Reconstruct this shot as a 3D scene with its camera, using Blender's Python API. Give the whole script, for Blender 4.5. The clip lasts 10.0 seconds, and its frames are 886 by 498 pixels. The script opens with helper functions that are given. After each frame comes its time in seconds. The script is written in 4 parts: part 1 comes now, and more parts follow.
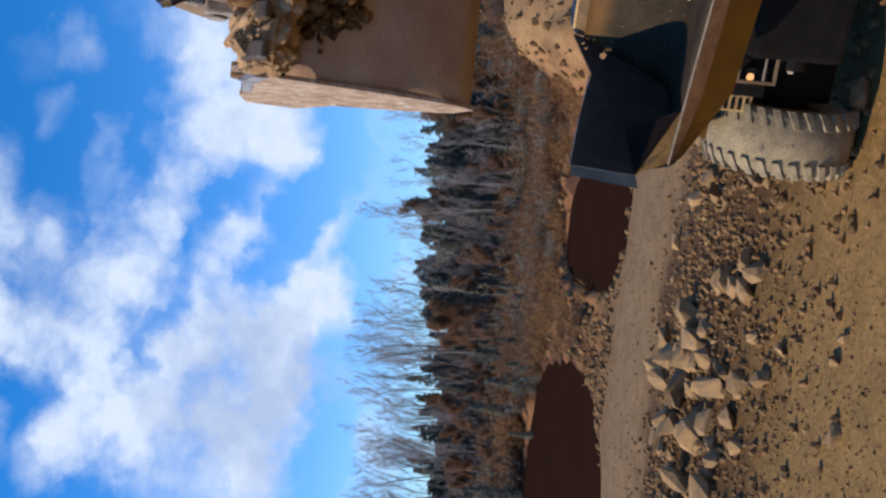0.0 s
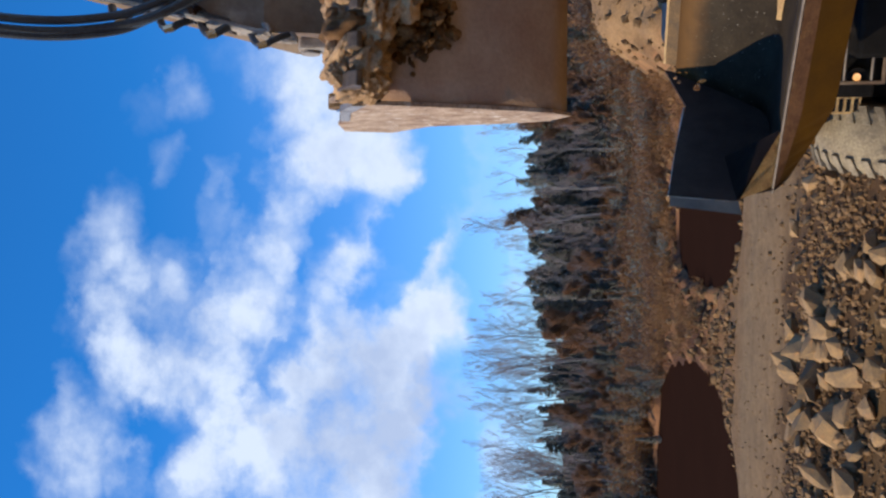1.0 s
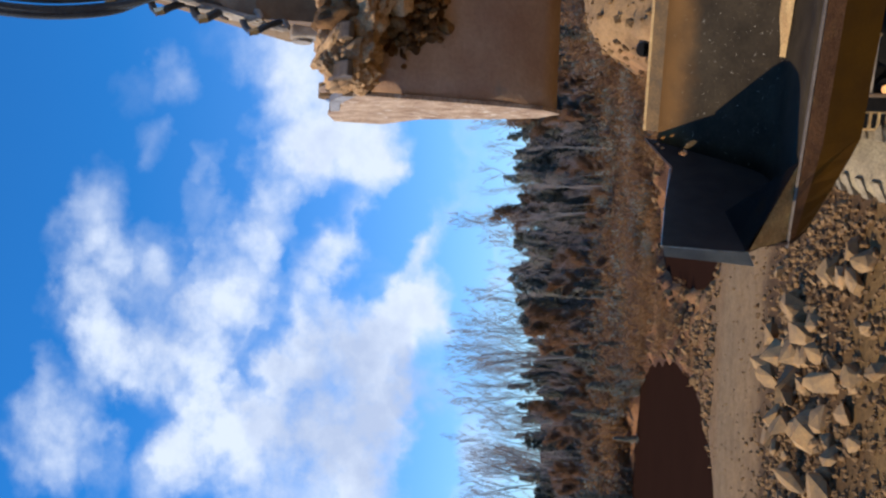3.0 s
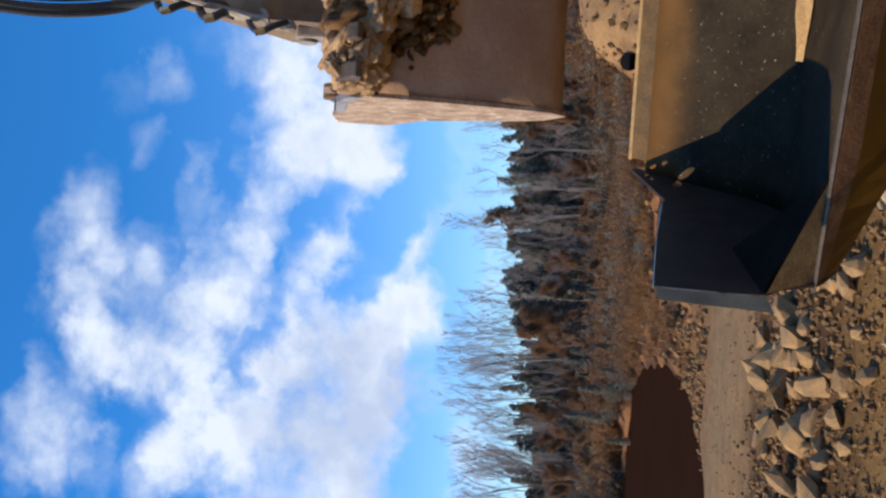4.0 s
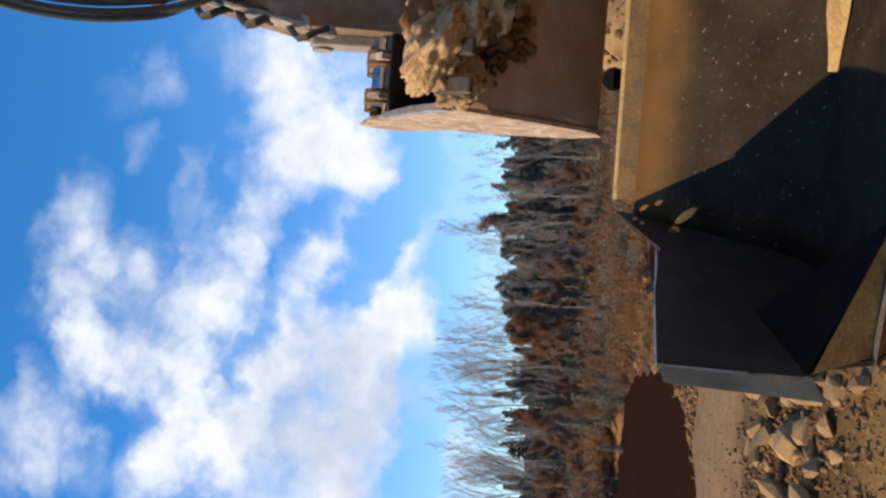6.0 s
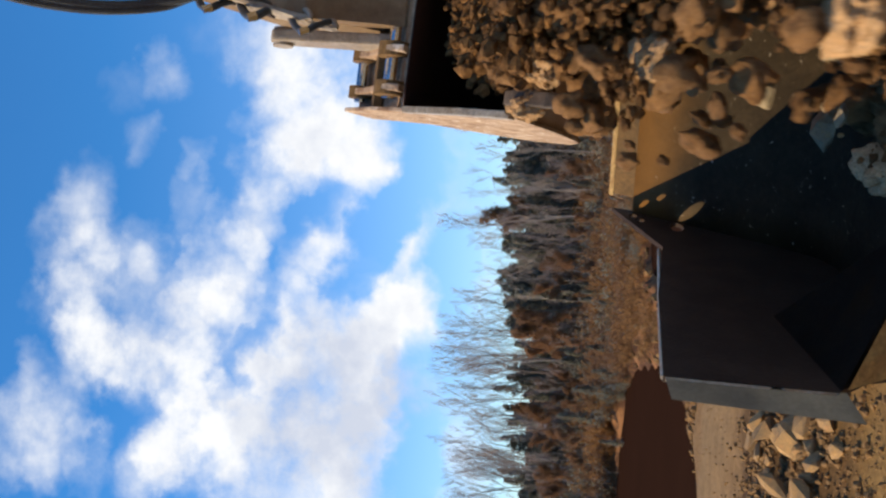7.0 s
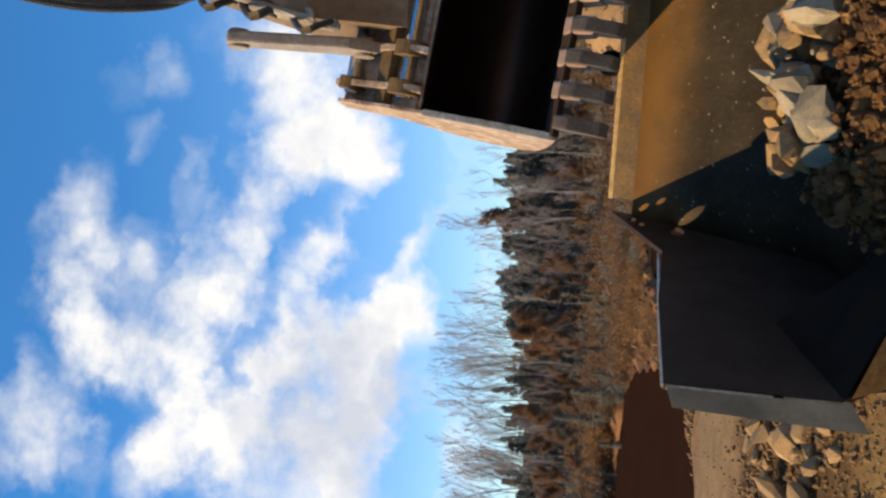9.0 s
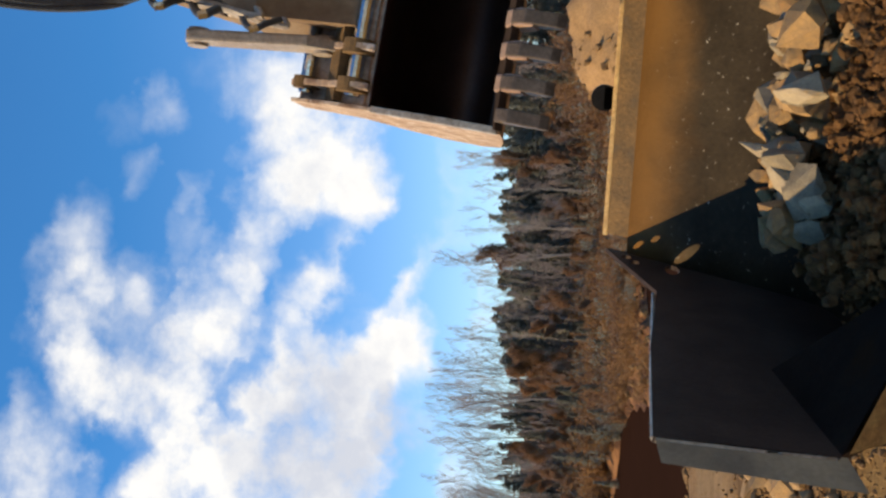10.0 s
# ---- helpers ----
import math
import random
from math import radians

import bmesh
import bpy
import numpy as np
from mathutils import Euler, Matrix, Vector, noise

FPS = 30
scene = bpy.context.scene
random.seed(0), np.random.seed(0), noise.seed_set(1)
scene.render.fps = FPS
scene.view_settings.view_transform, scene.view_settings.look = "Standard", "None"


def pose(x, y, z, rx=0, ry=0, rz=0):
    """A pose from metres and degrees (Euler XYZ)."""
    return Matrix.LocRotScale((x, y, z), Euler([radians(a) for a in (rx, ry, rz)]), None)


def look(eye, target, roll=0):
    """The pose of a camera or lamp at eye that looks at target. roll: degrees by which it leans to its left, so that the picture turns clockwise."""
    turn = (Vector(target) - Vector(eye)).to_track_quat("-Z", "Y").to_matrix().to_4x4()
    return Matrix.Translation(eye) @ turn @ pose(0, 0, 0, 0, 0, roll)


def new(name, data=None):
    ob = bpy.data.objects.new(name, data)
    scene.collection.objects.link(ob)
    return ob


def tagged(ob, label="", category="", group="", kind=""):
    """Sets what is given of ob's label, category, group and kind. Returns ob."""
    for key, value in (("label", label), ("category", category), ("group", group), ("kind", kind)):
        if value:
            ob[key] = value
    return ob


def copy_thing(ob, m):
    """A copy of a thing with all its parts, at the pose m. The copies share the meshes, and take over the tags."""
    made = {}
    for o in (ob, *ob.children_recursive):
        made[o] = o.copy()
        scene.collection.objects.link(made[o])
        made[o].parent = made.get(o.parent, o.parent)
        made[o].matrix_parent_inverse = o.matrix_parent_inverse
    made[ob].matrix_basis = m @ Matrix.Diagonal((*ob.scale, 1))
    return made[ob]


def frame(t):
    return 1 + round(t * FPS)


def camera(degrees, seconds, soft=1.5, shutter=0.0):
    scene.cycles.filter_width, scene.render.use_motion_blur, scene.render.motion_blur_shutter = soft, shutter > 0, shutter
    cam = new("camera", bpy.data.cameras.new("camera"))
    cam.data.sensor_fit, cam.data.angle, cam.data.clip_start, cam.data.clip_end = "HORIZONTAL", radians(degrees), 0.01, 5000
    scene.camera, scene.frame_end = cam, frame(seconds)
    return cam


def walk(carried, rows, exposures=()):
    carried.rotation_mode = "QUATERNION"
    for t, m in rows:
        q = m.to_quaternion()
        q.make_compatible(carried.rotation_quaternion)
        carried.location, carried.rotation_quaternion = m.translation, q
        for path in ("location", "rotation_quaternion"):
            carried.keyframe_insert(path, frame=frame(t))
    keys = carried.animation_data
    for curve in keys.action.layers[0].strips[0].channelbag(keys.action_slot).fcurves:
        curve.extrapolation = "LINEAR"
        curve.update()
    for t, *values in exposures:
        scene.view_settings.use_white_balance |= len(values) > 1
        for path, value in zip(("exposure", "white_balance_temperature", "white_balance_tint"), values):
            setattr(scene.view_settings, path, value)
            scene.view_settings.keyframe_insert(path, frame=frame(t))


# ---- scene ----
cam = camera(52.0, 10.0, soft=2.4, shutter=0.18)
EYE = 5.0


def view(yaw, pitch, roll, dx=0.0, dz=0.0):
    """A camera held on its side: the picture's left edge is up."""
    return pose(dx, 0, EYE + dz, 90 + pitch, 0, yaw) @ pose(0, 0, 0, 0, 0, roll - 90)


VIEWS = [
    (0.0, 0.51, 2.36, 5.65, 0.0), (0.25, 0.30, 2.30, 3.0, 0.01), (0.5, 0.09, 2.29, -0.02, 0.01), (0.7, 0.05, 5.6, 0.15, 0.0),
    (0.9, 0.02, 9.0, 0.4, 0.0), (1.0, 0.02, 9.21, 0.47, 0.0), (1.5, 0.19, 8.92, 1.15, 0.0), (2.0, 0.27, 8.77, 1.52, 0.0),
    (2.5, 0.37, 8.57, 2.08, 0.0), (4.0, 0.29, 7.83, 2.84, 0.0), (4.5, 0.0, 7.65, 3.0, 0.0), (5.0, -0.19, 7.53, 3.21, 0.0),
    (5.5, -0.25, 7.42, 3.09, 0.0), (7.0, 0.29, 7.52, 3.33, 0.0), (7.5, 0.31, 7.24, 3.30, 0.0), (8.0, 0.20, 7.23, 3.50, 0.0),
    (8.5, 0.17, 7.12, 3.27, 0.0), (9.0, 0.24, 7.51, 3.83, 0.0), (9.5, 0.28, 7.31, 4.3, 0.0), (9.6, 0.1, 7.31, 4.2, 0.02),
    (10.0, -1.97, 7.39, 3.51, 0.2)]
walk(cam, [(t, view(y, p, r, dx)) for t, y, p, r, dx in VIEWS],
     [(0.0, 0.05, 6100, 10), (2.5, 0.10, 6200, 10), (5.5, 0.27, 7100, 10), (10.0, 0.34, 8200, 10)])

# ---- light ----
SUN_FROM = Vector((-0.79, -0.12, 0.58)).normalized()


def make_world():
    w = bpy.data.worlds.new("sky")
    scene.world = w
    w.use_nodes = True
    nt = w.node_tree
    nt.nodes.clear()
    N, L = nt.nodes.new, nt.links.new

    def maths(op, a, b=None, clamp=False):
        n = N("ShaderNodeMath")
        n.operation, n.use_clamp = op, clamp
        for i, v in enumerate((a, b)):
            if v is None:
                continue
            if isinstance(v, (int, float)):
                n.inputs[i].default_value = v
            else:
                L(v, n.inputs[i])
        return n.outputs[0]

    def noise_at(vec, scale, detail, rough=0.55):
        n = N("ShaderNodeTexNoise")
        n.inputs["Scale"].default_value, n.inputs["Detail"].default_value, n.inputs["Roughness"].default_value = scale, detail, rough
        L(vec, n.inputs["Vector"])
        return n

    sky = N("ShaderNodeTexSky")
    sky.sky_type, sky.sun_disc = "NISHITA", False
    sky.sun_elevation = math.asin(SUN_FROM.z)
    sky.sun_rotation = math.atan2(SUN_FROM.x, SUN_FROM.y)
    sky.dust_density, sky.ozone_density, sky.air_density = 0.3, 3.0, 1.0
    co = N("ShaderNodeTexCoord")
    sep = N("ShaderNodeSeparateXYZ")
    L(co.outputs["Generated"], sep.inputs[0])
    ahead = maths("MAXIMUM", sep.outputs[1], 0.08)
    u, v = maths("DIVIDE", sep.outputs[0], ahead), maths("DIVIDE", sep.outputs[2], ahead)
    flat = N("ShaderNodeCombineXYZ")
    L(u, flat.inputs[0]), L(v, flat.inputs[1])
    warp = noise_at(flat.outputs[0], 8.0, 4.0)
    wsep = N("ShaderNodeSeparateColor")
    L(warp.outputs["Color"], wsep.inputs[0])
    fine = noise_at(flat.outputs[0], 30.0, 4.0)
    fsep = N("ShaderNodeSeparateColor")
    L(fine.outputs["Color"], fsep.inputs[0])
    uu = maths("ADD", maths("ADD", u, maths("MULTIPLY", maths("SUBTRACT", wsep.outputs[0], 0.5), 0.09)), maths("MULTIPLY", maths("SUBTRACT", fsep.outputs[0], 0.5), 0.055))
    vv = maths("ADD", maths("ADD", v, maths("MULTIPLY", maths("SUBTRACT", wsep.outputs[1], 0.5), 0.09)), maths("MULTIPLY", maths("SUBTRACT", fsep.outputs[1], 0.5), 0.055))

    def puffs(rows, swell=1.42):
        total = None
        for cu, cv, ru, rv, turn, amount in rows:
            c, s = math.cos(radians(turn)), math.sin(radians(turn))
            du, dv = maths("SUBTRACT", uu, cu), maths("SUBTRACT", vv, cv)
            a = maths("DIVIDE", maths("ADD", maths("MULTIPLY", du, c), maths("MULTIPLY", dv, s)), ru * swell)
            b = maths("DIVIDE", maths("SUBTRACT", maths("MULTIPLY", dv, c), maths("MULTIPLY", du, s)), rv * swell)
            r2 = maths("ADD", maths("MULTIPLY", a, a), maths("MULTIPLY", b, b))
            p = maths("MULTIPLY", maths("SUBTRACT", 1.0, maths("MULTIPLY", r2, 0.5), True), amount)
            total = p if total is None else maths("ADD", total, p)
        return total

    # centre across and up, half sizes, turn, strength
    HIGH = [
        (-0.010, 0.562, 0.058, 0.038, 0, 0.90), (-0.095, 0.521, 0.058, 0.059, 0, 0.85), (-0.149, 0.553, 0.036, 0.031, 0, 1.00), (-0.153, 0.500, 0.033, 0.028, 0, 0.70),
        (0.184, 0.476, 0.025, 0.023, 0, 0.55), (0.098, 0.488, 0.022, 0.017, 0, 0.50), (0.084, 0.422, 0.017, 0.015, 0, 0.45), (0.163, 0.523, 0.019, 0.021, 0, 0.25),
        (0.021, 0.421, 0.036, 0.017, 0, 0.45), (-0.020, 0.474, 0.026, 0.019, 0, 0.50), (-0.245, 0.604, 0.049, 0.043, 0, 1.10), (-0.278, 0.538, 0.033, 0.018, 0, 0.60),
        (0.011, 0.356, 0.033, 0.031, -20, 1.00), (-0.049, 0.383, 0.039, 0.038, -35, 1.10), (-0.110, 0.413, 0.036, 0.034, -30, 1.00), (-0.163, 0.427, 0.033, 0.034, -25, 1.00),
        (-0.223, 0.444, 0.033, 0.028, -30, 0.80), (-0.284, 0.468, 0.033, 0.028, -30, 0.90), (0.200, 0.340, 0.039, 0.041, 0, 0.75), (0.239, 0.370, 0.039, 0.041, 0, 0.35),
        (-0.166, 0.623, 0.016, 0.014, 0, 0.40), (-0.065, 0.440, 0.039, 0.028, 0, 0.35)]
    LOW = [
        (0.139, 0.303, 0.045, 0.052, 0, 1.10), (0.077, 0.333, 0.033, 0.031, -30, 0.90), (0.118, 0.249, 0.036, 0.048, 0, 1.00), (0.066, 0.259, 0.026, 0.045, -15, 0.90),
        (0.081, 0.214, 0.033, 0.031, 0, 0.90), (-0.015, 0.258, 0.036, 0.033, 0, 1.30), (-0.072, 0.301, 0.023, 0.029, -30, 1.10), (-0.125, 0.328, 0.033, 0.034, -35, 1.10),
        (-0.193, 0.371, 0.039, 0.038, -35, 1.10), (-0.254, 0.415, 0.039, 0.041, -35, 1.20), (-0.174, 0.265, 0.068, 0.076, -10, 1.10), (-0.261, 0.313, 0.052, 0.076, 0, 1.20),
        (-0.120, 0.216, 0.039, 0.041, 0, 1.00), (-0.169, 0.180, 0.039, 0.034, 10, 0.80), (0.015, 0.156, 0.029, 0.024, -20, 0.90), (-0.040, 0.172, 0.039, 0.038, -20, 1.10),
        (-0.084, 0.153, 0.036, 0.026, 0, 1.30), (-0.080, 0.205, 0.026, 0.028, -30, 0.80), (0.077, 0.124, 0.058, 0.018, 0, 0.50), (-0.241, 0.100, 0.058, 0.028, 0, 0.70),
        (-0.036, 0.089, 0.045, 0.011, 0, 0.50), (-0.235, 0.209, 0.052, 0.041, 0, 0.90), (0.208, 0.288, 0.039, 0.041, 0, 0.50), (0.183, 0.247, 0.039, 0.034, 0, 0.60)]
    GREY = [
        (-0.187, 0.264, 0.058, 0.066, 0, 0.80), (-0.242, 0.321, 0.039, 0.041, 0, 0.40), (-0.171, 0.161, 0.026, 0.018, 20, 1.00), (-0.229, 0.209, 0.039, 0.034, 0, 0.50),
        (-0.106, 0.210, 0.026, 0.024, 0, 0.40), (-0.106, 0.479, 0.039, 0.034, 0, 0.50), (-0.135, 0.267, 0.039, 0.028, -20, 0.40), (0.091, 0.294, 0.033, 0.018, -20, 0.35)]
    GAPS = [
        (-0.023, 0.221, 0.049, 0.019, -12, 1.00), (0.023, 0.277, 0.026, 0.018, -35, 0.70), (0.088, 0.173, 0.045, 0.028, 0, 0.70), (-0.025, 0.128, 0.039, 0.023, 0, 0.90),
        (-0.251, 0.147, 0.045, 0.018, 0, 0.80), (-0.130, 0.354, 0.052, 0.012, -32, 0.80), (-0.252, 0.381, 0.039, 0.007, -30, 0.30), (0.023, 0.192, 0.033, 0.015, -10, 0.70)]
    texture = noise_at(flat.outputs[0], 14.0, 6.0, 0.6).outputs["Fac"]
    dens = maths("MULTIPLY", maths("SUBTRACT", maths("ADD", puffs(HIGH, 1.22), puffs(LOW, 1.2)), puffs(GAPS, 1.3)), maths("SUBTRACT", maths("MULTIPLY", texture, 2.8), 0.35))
    # elsewhere, broken cloud of the same kind
    high = N("ShaderNodeCombineXYZ")
    up = maths("ADD", maths("MAXIMUM", sep.outputs[2], 0.0), 0.15)
    L(maths("DIVIDE", sep.outputs[0], up), high.inputs[0]), L(maths("DIVIDE", sep.outputs[1], up), high.inputs[1])
    other = maths("MULTIPLY", maths("SUBTRACT", noise_at(high.outputs[0], 1.3, 6.0).outputs["Fac"], 0.48), 5.0, True)
    side = maths("MULTIPLY", maths("SUBTRACT", 0.80, sep.outputs[1]), 6.0, True)
    dens = maths("ADD", dens, maths("MULTIPLY", other, side))
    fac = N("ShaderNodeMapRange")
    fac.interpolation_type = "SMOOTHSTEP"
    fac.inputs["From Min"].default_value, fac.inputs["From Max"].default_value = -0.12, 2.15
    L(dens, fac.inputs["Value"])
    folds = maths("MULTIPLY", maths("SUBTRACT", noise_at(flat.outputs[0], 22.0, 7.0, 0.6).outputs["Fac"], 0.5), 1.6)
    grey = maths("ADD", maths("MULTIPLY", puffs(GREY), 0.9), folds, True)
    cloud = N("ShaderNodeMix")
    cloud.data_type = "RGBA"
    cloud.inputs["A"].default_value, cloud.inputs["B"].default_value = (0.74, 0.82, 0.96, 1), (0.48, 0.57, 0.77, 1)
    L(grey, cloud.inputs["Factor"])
    # a clear November sky: deeper blue with height
    tint = N("ShaderNodeMix")
    tint.data_type, tint.blend_type = "RGBA", "MULTIPLY"
    tint.inputs["Factor"].default_value = 1.0
    depth = N("ShaderNodeMix")
    depth.data_type = "RGBA"
    depth.inputs["A"].default_value, depth.inputs["B"].default_value = (0.092, 0.134, 0.195, 1), (0.021, 0.112, 0.188, 1)
    L(maths("MULTIPLY", maths("SUBTRACT", sep.outputs[2], 0.08), 2.6, True), depth.inputs["Factor"])
    L(depth.outputs["Result"], tint.inputs["B"])
    L(sky.outputs[0], tint.inputs["A"])
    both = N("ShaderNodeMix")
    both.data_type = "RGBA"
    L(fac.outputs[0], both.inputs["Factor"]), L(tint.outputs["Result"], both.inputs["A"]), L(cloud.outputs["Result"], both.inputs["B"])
    bg = N("ShaderNodeBackground")
    bg.inputs["Strength"].default_value = 1.0
    L(both.outputs["Result"], bg.inputs["Color"])
    out = N("ShaderNodeOutputWorld")
    L(bg.outputs[0], out.inputs["Surface"])


make_world()
sun = new("sun", bpy.data.lights.new("sun", "SUN"))
sun.data.energy, sun.data.angle, sun.data.color = 5.0, radians(0.6), (1.0, 0.81, 0.54)
sun.matrix_world = look(SUN_FROM * 100, (0, 0, 0))


# ---- materials ----
def surface(name, a, b, scale=6.0, rough=0.8, metal=0.0, bump=0.3, grain=60.0, spots=None, spot_scale=3.0, spot_at=0.6, random_tint=0.0, contrast=(0.35, 0.65), rough2=None, speck=0.55):
    """Two colours mixed by a noise, a finer grain over them, spots of a third colour, and relief."""
    m = bpy.data.materials.new(name)
    m.use_nodes = True
    nt = m.node_tree
    N, L = nt.nodes.new, nt.links.new
    bsdf = nt.nodes["Principled BSDF"]
    co = N("ShaderNodeTexCoord").outputs["Object"]

    def tex(sc, detail=6.0):
        n = N("ShaderNodeTexNoise")
        n.inputs["Scale"].default_value, n.inputs["Detail"].default_value, n.inputs["Roughness"].default_value = sc, detail, 0.6
        L(co, n.inputs["Vector"])
        return n.outputs["Fac"]

    def ramp(value, lo, hi):
        n = N("ShaderNodeMapRange")
        n.inputs["From Min"].default_value, n.inputs["From Max"].default_value = lo, hi
        L(value, n.inputs["Value"])
        return n.outputs[0]

    def mix(f, x, y, blend="MIX"):
        n = N("ShaderNodeMix")
        n.data_type, n.blend_type = "RGBA", blend
        for sock, val in (("Factor", f), ("A", x), ("B", y)):
            if isinstance(val, tuple):
                n.inputs[sock].default_value = (*val, 1) if len(val) == 3 else val
            elif isinstance(val, float):
                n.inputs[sock].default_value = val
            else:
                L(val, n.inputs[sock])
        return n.outputs["Result"]

    big, small = tex(scale), tex(grain, 3.0)
    col = mix(ramp(big, *contrast), a, b)
    col = mix(speck, col, mix(ramp(small, 0.3, 0.7), (0.45, 0.45, 0.45), (1.35, 1.35, 1.35)), "MULTIPLY")
    if spots:
        col = mix(ramp(tex(spot_scale), spot_at, spot_at + 0.1), col, spots)
    if random_tint:
        info = N("ShaderNodeObjectInfo").outputs["Random"]
        geo = N("ShaderNodeNewGeometry").outputs["Random Per Island"]
        both = N("ShaderNodeMath")
        both.operation = "ADD"
        L(info, both.inputs[0]), L(geo, both.inputs[1])
        f = ramp(both.outputs[0], 0.0, 2.0)
        lo, hi = 1 - random_tint, 1 + random_tint
        col = mix(1.0, col, mix(f, (lo, lo, lo), (hi, hi * 0.97, hi * 0.92)), "MULTIPLY")
    L(col, bsdf.inputs["Base Color"])
    bsdf.inputs["Metallic"].default_value = metal
    if rough2 is None:
        bsdf.inputs["Roughness"].default_value = rough
    else:
        r = N("ShaderNodeMapRange")
        r.inputs["To Min"].default_value, r.inputs["To Max"].default_value = rough, rough2
        L(big, r.inputs["Value"])
        L(r.outputs[0], bsdf.inputs["Roughness"])
    bsdf.inputs["Specular IOR Level"].default_value = 0.3
    if bump:
        bn = N("ShaderNodeBump")
        bn.inputs["Strength"].default_value, bn.inputs["Distance"].default_value = bump, 0.02
        add = N("ShaderNodeMath")
        add.operation = "ADD"
        L(big, add.inputs[0]), L(small, add.inputs[1])
        L(add.outputs[0], bn.inputs["Height"])
        L(bn.outputs[0], bsdf.inputs["Normal"])
    return m


STEEL = surface("worn_steel", (0.034, 0.023, 0.018), (0.055, 0.037, 0.028), 3.0, 0.62, 0.0, 0.12, 45, (0.06, 0.032, 0.017), 2.2, 0.62, speck=0.25)
SPECKLED = surface("speckled_steel", (0.024, 0.017, 0.010), (0.046, 0.033, 0.019), 2.5, 0.6, 0.0, 0.2, 30, (0.45, 0.40, 0.32), 30.0, 0.655, speck=0.35)
def rust_from_top(mat, low, high, colour):
    """Rust that has run down from an upper edge, ragged below."""
    nt = mat.node_tree
    N, L = nt.nodes.new, nt.links.new
    bsdf = nt.nodes["Principled BSDF"]
    base = bsdf.inputs["Base Color"].links[0].from_socket
    co = N("ShaderNodeTexCoord").outputs["Object"]
    sep = N("ShaderNodeSeparateXYZ")
    L(co, sep.inputs[0])
    tex = N("ShaderNodeTexNoise")
    tex.inputs["Scale"].default_value, tex.inputs["Detail"].default_value = 3.0, 8.0
    L(co, tex.inputs["Vector"])
    wob = N("ShaderNodeMath")
    wob.operation, wob.inputs[1].default_value, wob.inputs[2].default_value = "MULTIPLY_ADD", 0.5, -0.25
    L(tex.outputs["Fac"], wob.inputs[0])
    add = N("ShaderNodeMath")
    L(sep.outputs[2], add.inputs[0]), L(wob.outputs[0], add.inputs[1])
    fac = N("ShaderNodeMapRange")
    fac.interpolation_type = "SMOOTHSTEP"
    fac.inputs["From Min"].default_value, fac.inputs["From Max"].default_value = low, high
    L(add.outputs[0], fac.inputs["Value"])
    mix = N("ShaderNodeMix")
    mix.data_type = "RGBA"
    mix.inputs["B"].default_value = (*colour, 1)
    L(fac.outputs[0], mix.inputs["Factor"]), L(base, mix.inputs["A"])
    L(mix.outputs["Result"], bsdf.inputs["Base Color"])


rust_from_top(SPECKLED, 0.72, 1.18, (0.15, 0.075, 0.024))
RUST_BAND = surface("ochre_rust", (0.17, 0.095, 0.036), (0.085, 0.053, 0.026), 5.0, 0.8, 0.0, 0.3, 45, (0.10, 0.07, 0.045), 5.0, 0.58)
RUST = surface("rusty_steel", (0.085, 0.036, 0.015), (0.14, 0.063, 0.025), 8.0, 0.8, 0.0, 0.3, 50, (0.20, 0.11, 0.04), 3.0, 0.58)
YELLOW = surface("dusty_yellow_paint", (0.090, 0.040, 0.005), (0.062, 0.028, 0.006), 2.5, 0.5, 0.0, 0.05, 40, (0.14, 0.085, 0.03), 3.0, 0.62, speck=0.22)
EDGE_STEEL = surface("bright_edge_steel", (0.46, 0.40, 0.32), (0.25, 0.19, 0.13), 9.0, 0.4, 0.4, 0.15, 60)
SPILL = surface("sandy_yellow_steel", (0.55, 0.36, 0.15), (0.38, 0.22, 0.09), 7.0, 0.7, 0.0, 0.3, 45, (0.22, 0.12, 0.05), 4.0, 0.62)
BUCKET_BROWN = surface("brown_caked_steel", (0.29, 0.175, 0.125), (0.40, 0.28, 0.21), 2.2, 0.62, 0.2, 0.25, 40, (0.24, 0.20, 0.17), 3.0, 0.62, speck=0.22)
# inside of the digger's bucket, far darker than its outer shell
INNER_STEEL = surface("dark_inner_steel", (0.035, 0.018, 0.016), (0.055, 0.030, 0.025), 3.0, 0.4, 0.6, 0.1, 40, speck=0.22)
PALE_DIRT = surface("pale_dried_clay", (0.48, 0.36, 0.27), (0.24, 0.15, 0.10), 7.0, 0.9, 0.0, 0.6, 50, (0.58, 0.50, 0.43), 11.0, 0.58)
TOOTH = surface("dark_tooth_steel", (0.085, 0.062, 0.045), (0.14, 0.105, 0.08), 6.0, 0.5, 0.25, 0.1, 50)
LINK_STEEL = surface("pale_worn_paint", (0.34, 0.29, 0.24), (0.25, 0.20, 0.16), 5.0, 0.6, 0.1, 0.2, 40, (0.30, 0.18, 0.10), 4.0, 0.6)
GREY_STEEL = surface("grey_painted_steel", (0.16, 0.17, 0.18), (0.24, 0.25, 0.25), 3.0, 0.4, 0.2, 0.05, 50, speck=0.22)
STICK_BROWN = surface("muddy_brown_boom_paint", (0.16, 0.10, 0.06), (0.24, 0.17, 0.11), 4.0, 0.6, 0.1, 0.2, 30, (0.30, 0.22, 0.15), 3.0, 0.6, speck=0.22)
